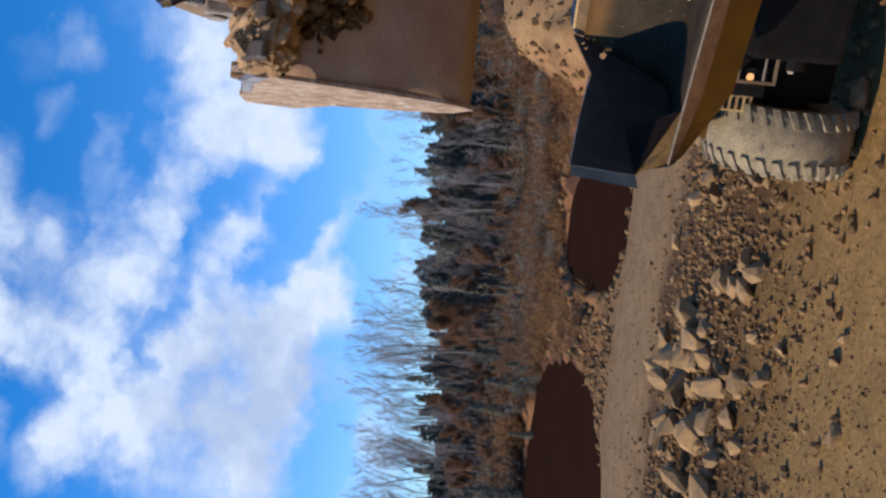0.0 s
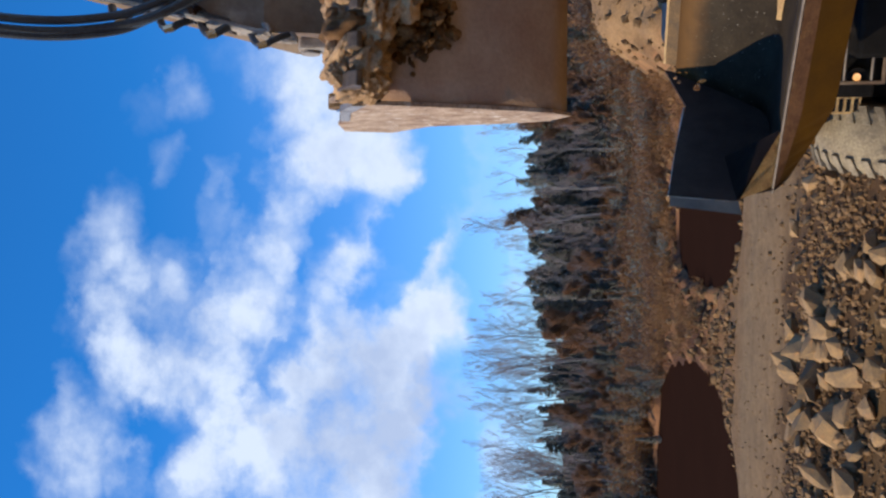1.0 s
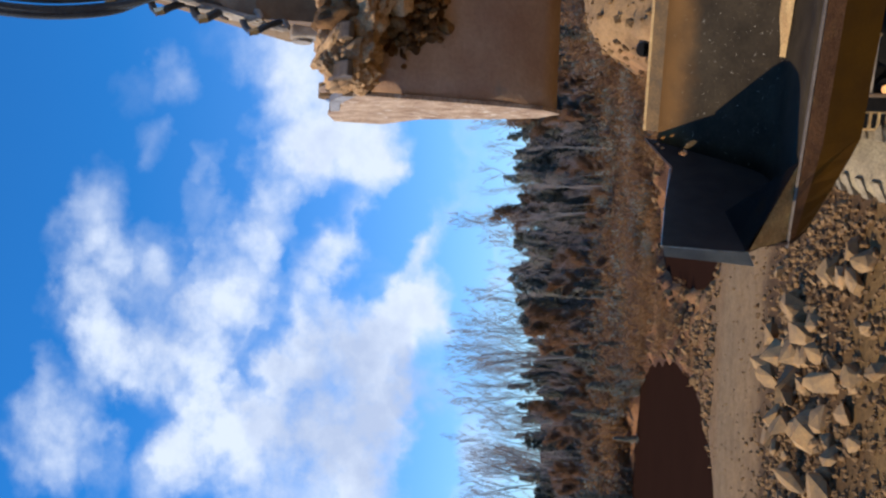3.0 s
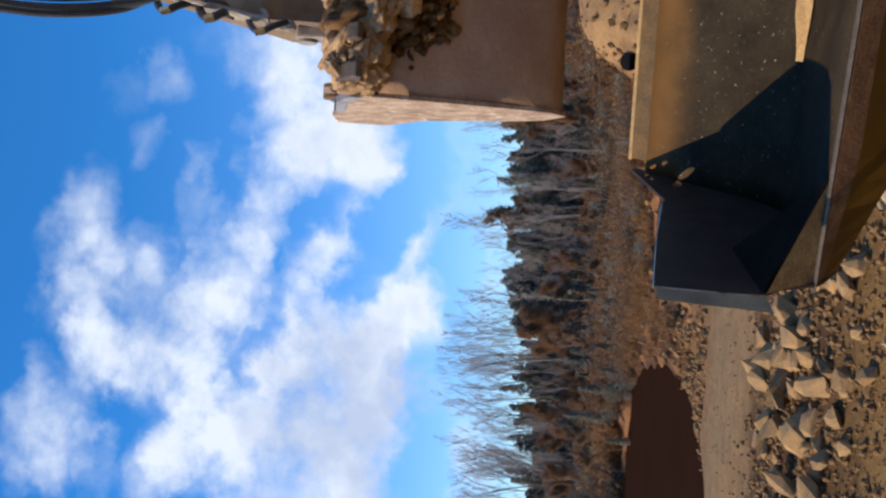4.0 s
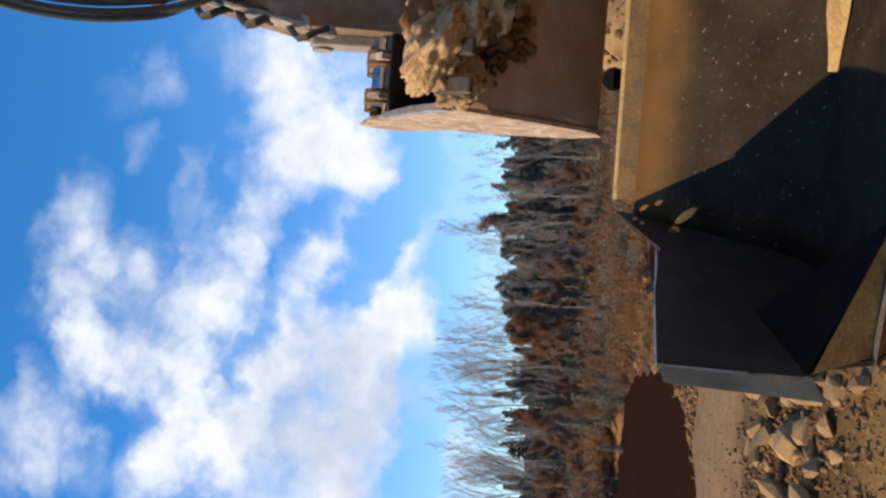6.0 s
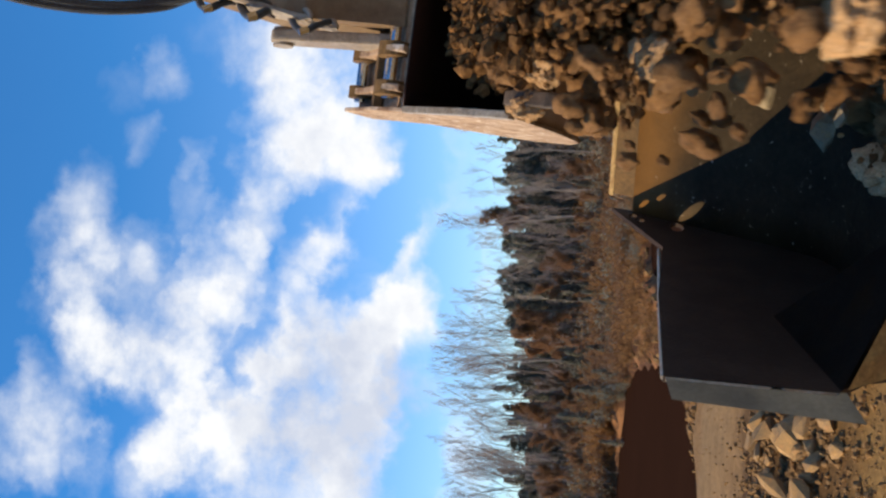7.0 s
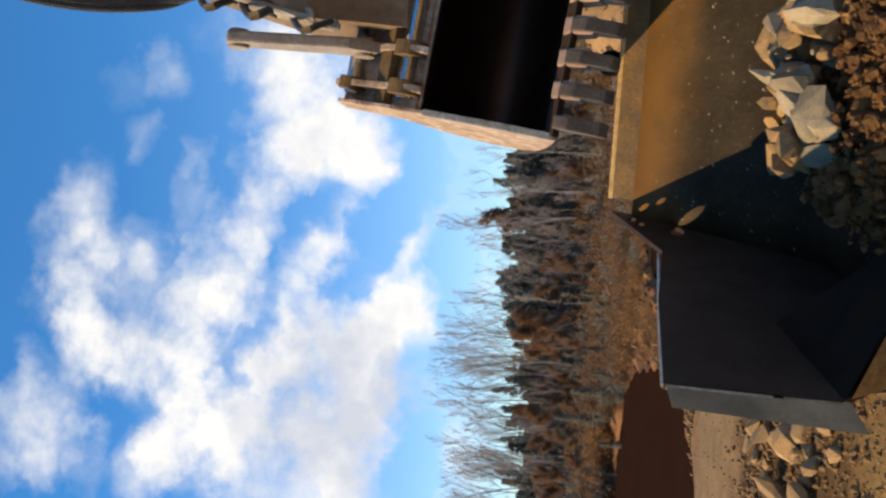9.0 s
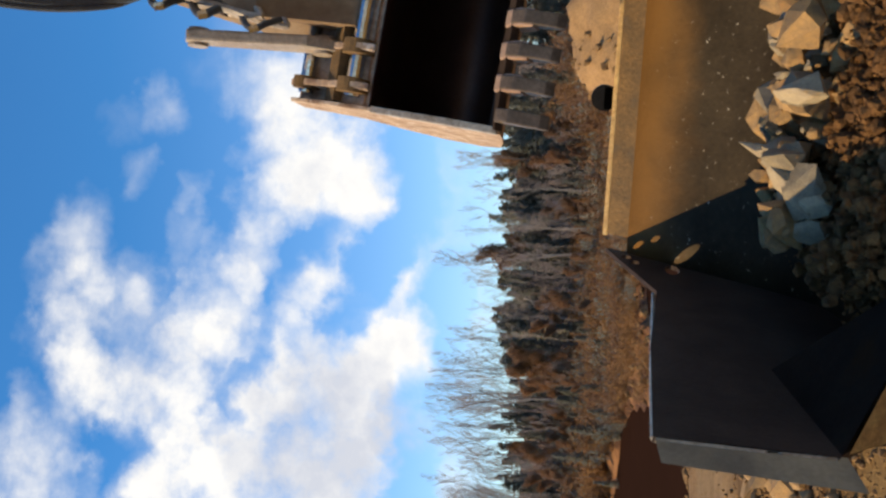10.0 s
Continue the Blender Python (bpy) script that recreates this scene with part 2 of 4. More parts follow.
RUBBER = surface("black_hose_rubber", (0.035, 0.04, 0.05), (0.06, 0.065, 0.07), 6.0, 0.35, 0.0, 0.05, 60)
CHROME = surface("chrome_rod", (0.62, 0.63, 0.65), (0.5, 0.5, 0.5), 6.0, 0.15, 1.0, 0.0, 60)
RED = surface("red_paint", (0.5, 0.05, 0.04), (0.4, 0.04, 0.03), 6.0, 0.45, 0.0, 0.05, 60)
TYRE = surface("dusty_tyre_rubber", (0.33, 0.26, 0.16), (0.22, 0.17, 0.11), 4.0, 0.9, 0.0, 0.2, 30, (0.10, 0.08, 0.06), 5.0, 0.62)
TREAD = surface("tyre_lug_rubber", (0.30, 0.235, 0.15), (0.20, 0.155, 0.10), 6.0, 0.85, 0.0, 0.2, 30)
BLACK = surface("black_machine_paint", (0.008, 0.0075, 0.007), (0.015, 0.013, 0.012), 4.0, 0.5, 0.0, 0.05, 40)
# darker than the heaped clay: shadow on the falling soil is in the colour
SOIL = surface("damp_shaded_soil", (0.088, 0.040, 0.013), (0.20, 0.10, 0.036), 9.0, 0.95, 0.0, 0.8, 55, random_tint=0.6)
# sunlight is put into this colour, for lumps facing away from the sun
CLAY = surface("sunlit_sandy_clay", (0.52, 0.33, 0.18), (0.38, 0.225, 0.115), 3.5, 0.95, 0.0, 1.0, 30, (0.12, 0.06, 0.03), 3.0, 0.6)
STONE = surface("quarried_stone", (0.34, 0.205, 0.088), (0.20, 0.135, 0.075), 5.0, 0.9, 0.0, 0.5, 50, (0.40, 0.20, 0.07), 2.5, 0.58, random_tint=0.45)
SOIL_LUMP = surface("damp_soil_lump", (0.26, 0.14, 0.062), (0.16, 0.083, 0.036), 3.5, 0.95, 0.0, 1.0, 30, (0.09, 0.045, 0.02), 4.0, 0.58, random_tint=0.35)
GREY_STONE = surface("grey_broken_stone", (0.33, 0.27, 0.18), (0.23, 0.19, 0.14), 5.0, 0.9, 0.0, 0.5, 50, (0.36, 0.24, 0.11), 2.5, 0.6, random_tint=0.35)
GRAVEL = surface("brown_gravel", (0.19, 0.105, 0.043), (0.28, 0.165, 0.073), 5.0, 0.95, 0.0, 0.7, 40, random_tint=0.4)
BARK = surface("grey_bark", (0.12, 0.098, 0.088), (0.18, 0.15, 0.135), 4.0, 0.9, 0.0, 0.3, 30, random_tint=0.25)
BIRCH = surface("pale_birch_bark", (0.34, 0.30, 0.27), (0.24, 0.21, 0.185), 4.0, 0.8, 0.0, 0.2, 20, (0.12, 0.11, 0.1), 5.0, 0.68)
TWIG = surface("bare_twigs", (0.29, 0.235, 0.215), (0.38, 0.31, 0.285), 3.0, 0.9, 0.0, 0.0, 20, random_tint=0.3)
# lighter and greyer than needles are; distance haze is put into the colour
NEEDLES = surface("hazy_conifer_needles", (0.19, 0.21, 0.195), (0.26, 0.265, 0.23), 2.0, 0.8, 0.0, 0.0, 12, random_tint=0.45)
RUSSET = surface("russet_oak_leaves", (0.32, 0.18, 0.105), (0.25, 0.15, 0.095), 2.0, 0.85, 0.0, 0.0, 12, random_tint=0.4)
DRY = surface("dry_brush_stalks", (0.40, 0.225, 0.10), (0.26, 0.145, 0.07), 2.0, 0.9, 0.0, 0.0, 12, random_tint=0.4)


for dull in (STEEL, SPECKLED, YELLOW, BLACK):
    dull.node_tree.nodes["Principled BSDF"].inputs["Specular IOR Level"].default_value = 0.08


def thin(mat, share):
    """Leaves and needles let part of the light through."""
    nt = mat.node_tree
    out = [n for n in nt.nodes if n.type == "OUTPUT_MATERIAL"][0]
    bsdf = out.inputs["Surface"].links[0].from_node
    through_leaf = nt.nodes.new("ShaderNodeBsdfTranslucent")
    mix = nt.nodes.new("ShaderNodeMixShader")
    mix.inputs[0].default_value = share
    if bsdf.inputs["Base Color"].is_linked:
        nt.links.new(bsdf.inputs["Base Color"].links[0].from_socket, through_leaf.inputs["Color"])
    nt.links.new(bsdf.outputs[0], mix.inputs[1])
    nt.links.new(through_leaf.outputs[0], mix.inputs[2])
    nt.links.new(mix.outputs[0], out.inputs["Surface"])


for foliage in (NEEDLES, RUSSET, DRY):
    thin(foliage, 0.5)


def ground_material():
    m = bpy.data.materials.new("quarry_floor")
    m.use_nodes = True
    nt = m.node_tree
    N, L = nt.nodes.new, nt.links.new
    bsdf = nt.nodes["Principled BSDF"]
    co = N("ShaderNodeTexCoord").outputs["Object"]
    sep = N("ShaderNodeSeparateXYZ")
    L(co, sep.inputs[0])

    def tex(sc, detail=8.0, rough=0.62):
        n = N("ShaderNodeTexNoise")
        n.inputs["Scale"].default_value, n.inputs["Detail"].default_value, n.inputs["Roughness"].default_value = sc, detail, rough
        L(co, n.inputs["Vector"])
        return n.outputs["Fac"]

    def maths(op, a, b):
        n = N("ShaderNodeMath")
        n.operation = op
        for i, v in enumerate((a, b)):
            if isinstance(v, (int, float)):
                n.inputs[i].default_value = v
            else:
                L(v, n.inputs[i])
        return n.outputs[0]

    broad, fine = tex(0.35), tex(9.0, 6.0)
    away = maths("ADD", sep.outputs[1], maths("MULTIPLY", maths("SUBTRACT", broad, 0.5), 7.0))
    away = maths("ADD", away, maths("MULTIPLY", sep.outputs[0], 0.22))
    zones = N("ShaderNodeValToRGB")
    L(maths("DIVIDE", away, 140.0), zones.inputs["Fac"])
    el = zones.color_ramp.elements
    rows = [(0.0, (0.29, 0.175, 0.062)), (0.098, (0.27, 0.16, 0.057)), (0.118, (0.10, 0.053, 0.021)), (0.165, (0.10, 0.053, 0.022)), (0.178, (0.27, 0.165, 0.078)),
            (0.215, (0.245, 0.16, 0.083)), (0.235, (0.22, 0.12, 0.052)), (0.32, (0.31, 0.145, 0.062)), (0.42, (0.29, 0.135, 0.058)), (0.60, (0.25, 0.125, 0.06)), (1.0, (0.20, 0.13, 0.08))]
    el[0].position, el[0].color = rows[0][0], (*rows[0][1], 1)
    el[1].position, el[1].color = rows[-1][0], (*rows[-1][1], 1)
    for p, c in rows[1:-1]:
        e = el.new(p)
        e.color = (*c, 1)
    mul = N("ShaderNodeMix")
    mul.data_type, mul.blend_type = "RGBA", "MULTIPLY"
    mul.inputs["Factor"].default_value = 0.85
    shade = N("ShaderNodeMapRange")
    shade.inputs["From Min"].default_value, shade.inputs["From Max"].default_value = 0.33, 0.67
    shade.inputs["To Min"].default_value, shade.inputs["To Max"].default_value = 0.40, 1.12
    L(maths("ADD", maths("MULTIPLY", fine, 0.6), maths("MULTIPLY", tex(1.6), 0.4)), shade.inputs["Value"])
    # wet dark soil in patches beyond the track
    wet = N("ShaderNodeMapRange")
    wet.inputs["From Min"].default_value, wet.inputs["From Max"].default_value = 0.46, 0.54
    L(tex(0.22, 5.0), wet.inputs["Value"])
    beyond = N("ShaderNodeMapRange")
    beyond.inputs["From Min"].default_value, beyond.inputs["From Max"].default_value = 33.0, 37.0
    L(away, beyond.inputs["Value"])
    damp = N("ShaderNodeMix")
    damp.data_type = "RGBA"
    damp.inputs["B"].default_value = (0.055, 0.026, 0.016, 1)
    L(maths("MULTIPLY", maths("MULTIPLY", wet.outputs[0], beyond.outputs[0]), 0.85), damp.inputs["Factor"])
    L(zones.outputs[0], damp.inputs["A"])
    # a slope of pale golden sand and dead grass on the digger's side
    slope = N("ShaderNodeMapRange")
    slope.inputs["From Min"].default_value, slope.inputs["From Max"].default_value = 0.15, 0.24
    L(maths("ADD", maths("DIVIDE", sep.outputs[0], maths("MAXIMUM", sep.outputs[1], 1.0)), maths("MULTIPLY", maths("SUBTRACT", broad, 0.5), 0.25)), slope.inputs["Value"])
    gold = N("ShaderNodeMix")
    gold.data_type = "RGBA"
    gold.inputs["B"].default_value = (0.36, 0.215, 0.098, 1)
    L(maths("MULTIPLY", maths("MULTIPLY", slope.outputs[0], beyond.outputs[0]), 0.9), gold.inputs["Factor"])
    L(damp.outputs["Result"], gold.inputs["A"])
    L(gold.outputs["Result"], mul.inputs["A"])
    L(shade.outputs[0], mul.inputs["B"])
    L(mul.outputs["Result"], bsdf.inputs["Base Color"])
    bsdf.inputs["Roughness"].default_value = 0.95
    bsdf.inputs["Specular IOR Level"].default_value = 0.15
    bn = N("ShaderNodeBump")
    bn.inputs["Strength"].default_value, bn.inputs["Distance"].default_value = 0.7, 0.06
    L(maths("ADD", fine, tex(2.5)), bn.inputs["Height"])
    L(bn.outputs[0], bsdf.inputs["Normal"])
    return m


def water_material():
    m = surface("muddy_brown_water", (0.018, 0.0085, 0.006), (0.026, 0.012, 0.008), 0.3, 0.55, 0.0, 0.0, 3.0, speck=0.02, contrast=(0.0, 1.0))
    m.node_tree.nodes["Principled BSDF"].inputs["Specular IOR Level"].default_value = 0.0
    return m


def lamp_material():
    m = bpy.data.materials.new("lit_headlight_lens")
    m.use_nodes = True
    b = m.node_tree.nodes["Principled BSDF"]
    b.inputs["Base Color"].default_value = (1, 0.8, 0.5, 1)
    b.inputs["Emission Color"].default_value, b.inputs["Emission Strength"].default_value = (1, 0.45, 0.10, 1), 1.0
    return m


GROUND, WATER, LENS = ground_material(), water_material(), lamp_material()


# ---- building helpers ----
def mesh_of(name, bm, material, smooth=False):
    me = bpy.data.meshes.new(name)
    bm.normal_update()
    bm.to_mesh(me)
    bm.free()
    me.materials.append(material)
    if smooth:
        for p in me.polygons:
            p.use_smooth = True
    return me


def part(name, bm, material, parent=None, label="", smooth=False):
    ob = new(name, mesh_of(name, bm, material, smooth))
    ob.parent = parent
    return tagged(ob, label)


def box(bm, x0, x1, y0, y1, z0, z1, bevel=0.0):
    g = bmesh.ops.create_cube(bm, size=1)["verts"]
    for v in g:
        v.co = ((x0 + x1) / 2 + v.co.x * (x1 - x0), (y0 + y1) / 2 + v.co.y * (y1 - y0), (z0 + z1) / 2 + v.co.z * (z1 - z0))
    if bevel:
        bmesh.ops.bevel(bm, geom=list({e for v in g for e in v.link_edges}), offset=bevel, segments=2, affect="EDGES", profile=0.7)
    return bm


def slab(bm, outline, x0, x1, bevel=0.0):
    """A plate whose outline lies in the y-z plane, from x0 to x1."""
    a = [bm.verts.new((x0, y, z)) for y, z in outline]
    b = [bm.verts.new((x1, y, z)) for y, z in outline]
    n = len(outline)
    fs = [bm.faces.new(a), bm.faces.new(b[::-1])]
    for i in range(n):
        fs.append(bm.faces.new((a[(i + 1) % n], a[i], b[i], b[(i + 1) % n])))
    bmesh.ops.recalc_face_normals(bm, faces=fs)
    if bevel:
        es = [e for e in bm.edges if any(f in fs for f in e.link_faces)]
        bmesh.ops.bevel(bm, geom=es, offset=bevel, segments=2, affect="EDGES", profile=0.7)
    return bm


def ribbon(bm, inner, outer, x0, x1, cuts=10):
    """A bent plate between two profiles in y-z, from x0 to x1."""
    rows = []
    for k in range(cuts + 1):
        x = x0 + (x1 - x0) * k / cuts
        rows.append(([bm.verts.new((x, y, z)) for y, z in inner], [bm.verts.new((x, y, z)) for y, z in outer]))
    n = len(inner)
    fs = []
    for (i0, o0), (i1, o1) in zip(rows, rows[1:]):
        for j in range(n - 1):
            fs.append(bm.faces.new((i0[j], i0[j + 1], i1[j + 1], i1[j])))
            fs.append(bm.faces.new((o0[j + 1], o0[j], o1[j], o1[j + 1])))
        fs.append(bm.faces.new((i0[0], i1[0], o1[0], o0[0])))
        fs.append(bm.faces.new((i1[-1], i0[-1], o0[-1], o1[-1])))
    for i, o in (rows[0], rows[-1]):
        for j in range(n - 1):
            fs.append(bm.faces.new((i[j + 1], i[j], o[j], o[j + 1])))
    bmesh.ops.recalc_face_normals(bm, faces=fs)
    return bm


def rod(bm, a, b, ra, rb=None, sides=12):
    a, b = Vector(a), Vector(b)
    rb = ra if rb is None else rb
    q = (b - a).to_track_quat("Z", "Y").to_matrix()
    lo, hi = [], []
    for k in range(sides):
        d = q @ Vector((math.cos(k * math.tau / sides), math.sin(k * math.tau / sides), 0))
        lo.append(bm.verts.new(a + d * ra))
        hi.append(bm.verts.new(b + d * rb))
    for k in range(sides):
        j = (k + 1) % sides
        bm.faces.new((lo[k], lo[j], hi[j], hi[k]))
    bm.faces.new(lo[::-1]), bm.faces.new(hi)
    return bm


def tube(bm, pts, r, sides=10):
    pts = [Vector(p) for p in pts]
    # a smooth line through the points
    fine = []
    for i in range(len(pts) - 1):
        p0, p1, p2, p3 = pts[max(i - 1, 0)], pts[i], pts[i + 1], pts[min(i + 2, len(pts) - 1)]
        for k in range(6):
            t = k / 6
            fine.append(0.5 * (2 * p1 + (p2 - p0) * t + (2 * p0 - 5 * p1 + 4 * p2 - p3) * t * t + (3 * p1 - p0 - 3 * p2 + p3) * t ** 3))
    fine.append(pts[-1])
    rings = []
    for i, p in enumerate(fine):
        d = (fine[min(i + 1, len(fine) - 1)] - fine[max(i - 1, 0)]).normalized()
        q = d.to_track_quat("Z", "Y").to_matrix()
        rings.append([bm.verts.new(p + q @ Vector((math.cos(k * math.tau / sides) * r, math.sin(k * math.tau / sides) * r, 0))) for k in range(sides)])
    for a, b in zip(rings, rings[1:]):
        for k in range(sides):
            j = (k + 1) % sides
            bm.faces.new((a[k], a[j], b[j], b[k]))
    bm.faces.new(rings[0][::-1]), bm.faces.new(rings[-1])
    return bm


def stone_mesh(rng, rough=0.35, cuts=1):
    """An angular broken stone about one metre across."""
    bm = bmesh.new()
    pts = []
    for _ in range(20):
        v = Vector((rng.gauss(0, 1), rng.gauss(0, 1), rng.gauss(0, 1))).normalized()
        v /= max(abs(v.x), abs(v.y), abs(v.z)) ** 0.8
        v *= 0.42 * (1 - rough * rng.random())
        pts.append(bm.verts.new((v.x, v.y * 0.85, v.z * 0.7)))
    out = bmesh.ops.convex_hull(bm, input=pts)
    junk = [g for g in out["geom_interior"] if isinstance(g, bmesh.types.BMVert)]
    bmesh.ops.delete(bm, geom=junk, context="VERTS")
    return bm


def clod_mesh(rng, cuts=3):
    """A lump of soil, rounded and crumbly."""
    bm = bmesh.new()
    bmesh.ops.create_icosphere(bm, subdivisions=cuts, radius=0.5)
    off = Vector((rng.random() * 50, rng.random() * 50, 0))
    for v in bm.verts:
        v.co *= 0.78 + 0.36 * noise.noise(v.co * 3 + off) + 0.16 * noise.noise(v.co * 8 + off) + 0.07 * noise.noise(v.co * 17 + off) + (0.04 * noise.noise(v.co * 41 + off) if cuts > 3 else 0.0)
        v.co.z *= 0.8
    return bm


# ---- ground ----
def height(x, y):
    z = 0.10 * noise.noise(Vector((x * 0.12, y * 0.12, 3))) + 0.05 * noise.noise(Vector((x * 0.7, y * 0.7, 5)))
    n = noise.noise(Vector((x * 0.09, y * 0.09, 9)))
    n2 = noise.noise(Vector((x * 0.35, y * 0.35, 11)))
    a = y + 0.22 * x
    # the heap of broken rock, and the rough bank beyond the track
    z += 0.35 * max(0, 1 - ((a - 18.8) / 4.2) ** 2) * (0.6 + 0.6 * n2)
    if a > 33:
        k = min(1, (a - 33) / 6)
        z += k * (0.6 * n2 + 0.5 * n + 0.5 * noise.noise(Vector((x * 1.1, y * 0.8, 2))))
    # the sandy embankment on the digger's side
    if y > 30:
        k = max(0.0, min(1.0, (x / y - 0.16) / 0.09))
        m = max(0.0, min(1.0, (a - 38) / 16)) * max(0.0, min(1.0, (110 - a) / 25))
        z += 4.6 * k * k * (3 - 2 * k) * m
    if a > 60:
        z += (a - 60) * 0.02 + 0.8 * n * min(1, (a - 60) / 20)
    if a > 105:
        z += min(a - 105, 60) * 0.12
    for cx, cy, rx, ry, deep in PONDS:
        d = pond_reach(x, y, cx, cy, rx, ry)
        if d < 1.9:
            s = max(0.0, min(1.0, (1.9 - d) / 0.9))
            z = z * (1 - s) - deep * s
    # the bench on which the digger stands
    if y < 4.5:
        z += 2.0 * min(1, (4.5 - y) / 3.0)
    return z


PONDS = [(-15.5, 53.0, 8.0, 17.5, 0.7), (1.5, 44.0, 2.7, 9.8, 0.6)]


def pond_reach(x, y, cx, cy, rx, ry):
    """Below 1 inside a pond, with blunt ends."""
    lean = 0.13 if rx > 5 else 0.0
    return abs((x - cx + lean * (y - cy)) / rx) ** 2.8 + abs((y - cy) / ry) ** 2.8


def build_ground():
    ys, y = [], -300.0
    while y < 900:
        ys.append(y)
        d = abs(y - 15)
        y += 0.16 if 10.5 < y < 24 else max(0.2, min(60, (d - 7) * 0.03 if y > 15 else (d - 4) * 0.12))
    xs = []
    for k in range(-90, 91):
        s = k / 90
        xs.append(s * 0.55 + 4.0 * s ** 5 + 12 * s ** 15)
    verts, faces = [], []
    for y in ys:
        w = max(14.0, abs(y))
        for s in xs:
            x = s * w
            verts.append((x, y, height(x, y)))
    n = len(xs)
    for j in range(len(ys) - 1):
        for i in range(n - 1):
            a = j * n + i
            faces.append((a, a + 1, a + n + 1, a + n))
    me = bpy.data.meshes.new("ground")
    me.from_pydata(verts, [], faces)
    me.materials.append(GROUND)
    for p in me.polygons:
        p.use_smooth = True
    tagged(new("ground", me), "sandy brown quarry floor with gravel and tyre tracks", "ground", kind="structure")


def build_ponds():
    for cx, cy, rx, ry, deep in PONDS:
        bm = bmesh.new()
        vs = []
        lean = 0.13 if rx > 5 else 0.0
        for k in range(48):
            a = k * math.tau / 48
            c, s = math.cos(a), math.sin(a)
            u, v = rx * 1.16 * math.copysign(abs(c) ** 0.71, c), ry * 1.16 * math.copysign(abs(s) ** 0.71, s)
            vs.append(bm.verts.new((cx + u - lean * v, cy + v, -deep + 0.42)))
        bm.faces.new(vs)
        tagged(part("water", bm, WATER), "still dark brown muddy pond water", "water", kind="structure")


build_ground()
build_ponds()


# ---- wheel loader ----
BUCKET_ROWS = [
    (0.0, 2.33, 8.98, 3.03, 44.1, 5.9), (0.5, 2.03, 8.90, 3.11, 42.7, 7.6), (1.0, 2.00, 9.01, 3.09, 40.0, 7.2), (1.5, 1.93, 9.12, 3.10, 35.5, 7.2),
    (2.0, 1.92, 8.93, 3.12, 31.7, 7.3), (2.5, 1.82, 8.31, 3.13, 29.3, 5.5), (4.0, 1.47, 5.79, 3.34, 21.9, 4.1), (4.5, 1.40, 5.29, 3.39, 21.1, 3.8),
    (5.0, 1.34, 4.93, 3.41, 20.1, 3.1), (5.5, 1.23, 4.58, 3.42, 19.4, 2.9), (7.0, 1.23, 3.54, 3.49, 17.4, 2.3), (7.5, 1.24, 3.37, 3.51, 17.0, 2.4),
    (8.0, 1.23, 3.41, 3.50, 17.2, 2.2), (9.0, 1.22, 3.48, 3.49, 17.4, 2.1), (9.5, 1.24, 3.48, 3.49, 17.5, 2.3), (9.6, 1.24, 3.48, 3.49, 17.5, 2.3), (10.0, 1.36, 3.31, 3.53, 18.0, 2.7)]
REACH = 3.65
LEFT = 1.75


def body_turn(t):
    return 20.0 if t < 2.5 else 20.0 - 2.5 * (t - 2.5) / 7.5


def loader_pose(t, x, y):
    h = radians(body_turn(t))
    return pose(x + math.sin(h) * REACH, y + math.cos(h) * REACH, 0, 0, 0, 180 - body_turn(t))


def bucket_pose(x, y, z, turn, curl):
    return pose(x, y, z, 0, 0, 180 - turn) @ pose(0, 0, 0, curl)


def build_tyre(parent):
    wheel = new("wheel")
    wheel.parent = parent
    R, W = 1.0, 0.44
    prof = [(0.55, -W * 0.75), (0.72, -W), (0.90, -W * 0.98), (0.97, -W * 0.8), (1.0, 0), (0.97, W * 0.8), (0.90, W * 0.98), (0.72, W), (0.55, W * 0.75)]
    bm = bmesh.new()
    n = 56
    rings = [[bm.verts.new((w, r * R * math.cos(k * math.tau / n), r * R * math.sin(k * math.tau / n))) for r, w in prof] for k in range(n)]
    for k in range(n):
        a, b = rings[k], rings[(k + 1) % n]
        for j in range(len(prof) - 1):
            bm.faces.new((a[j], a[j + 1], b[j + 1], b[j]))
    bmesh.ops.recalc_face_normals(bm, faces=bm.faces[:])
    tyre = part("tyre", bm, TYRE, wheel, "dusty wide loader tyre", True)
    lug = bmesh.new()
    box(lug, W * 0.52, W * 1.04, -0.05, 0.05, 0.93, 1.015, 0.015)
    for v in lug.verts:
        v.co.y += (v.co.x - 0.1) * 0.45
        if v.co.x > W * 0.8:
            v.co.z -= 0.06
    me = mesh_of("tread_lug", lug, TREAD)
    for side in (1, -1):
        for k in range(30):
            ob = new("tread_lug", me)
            ob.parent = tyre
            a = (k + (0.5 if side < 0 else 0)) * 360 / 30
            ob.matrix_basis = pose(0, 0, 0, a) @ (pose(0, 0, 0) if side > 0 else pose(0, 0, 0, 0, 0, 180))
    bm = bmesh.new()
    rod(bm, (-W * 0.7, 0, 0), (W * 0.55, 0, 0), 0.56, 0.56, 32)
    rod(bm, (W * 0.5, 0, 0), (W * 0.9, 0, 0), 0.24, 0.2, 20)
    part("rim", bm, YELLOW, wheel, "yellow wheel rim and hub")
    return wheel


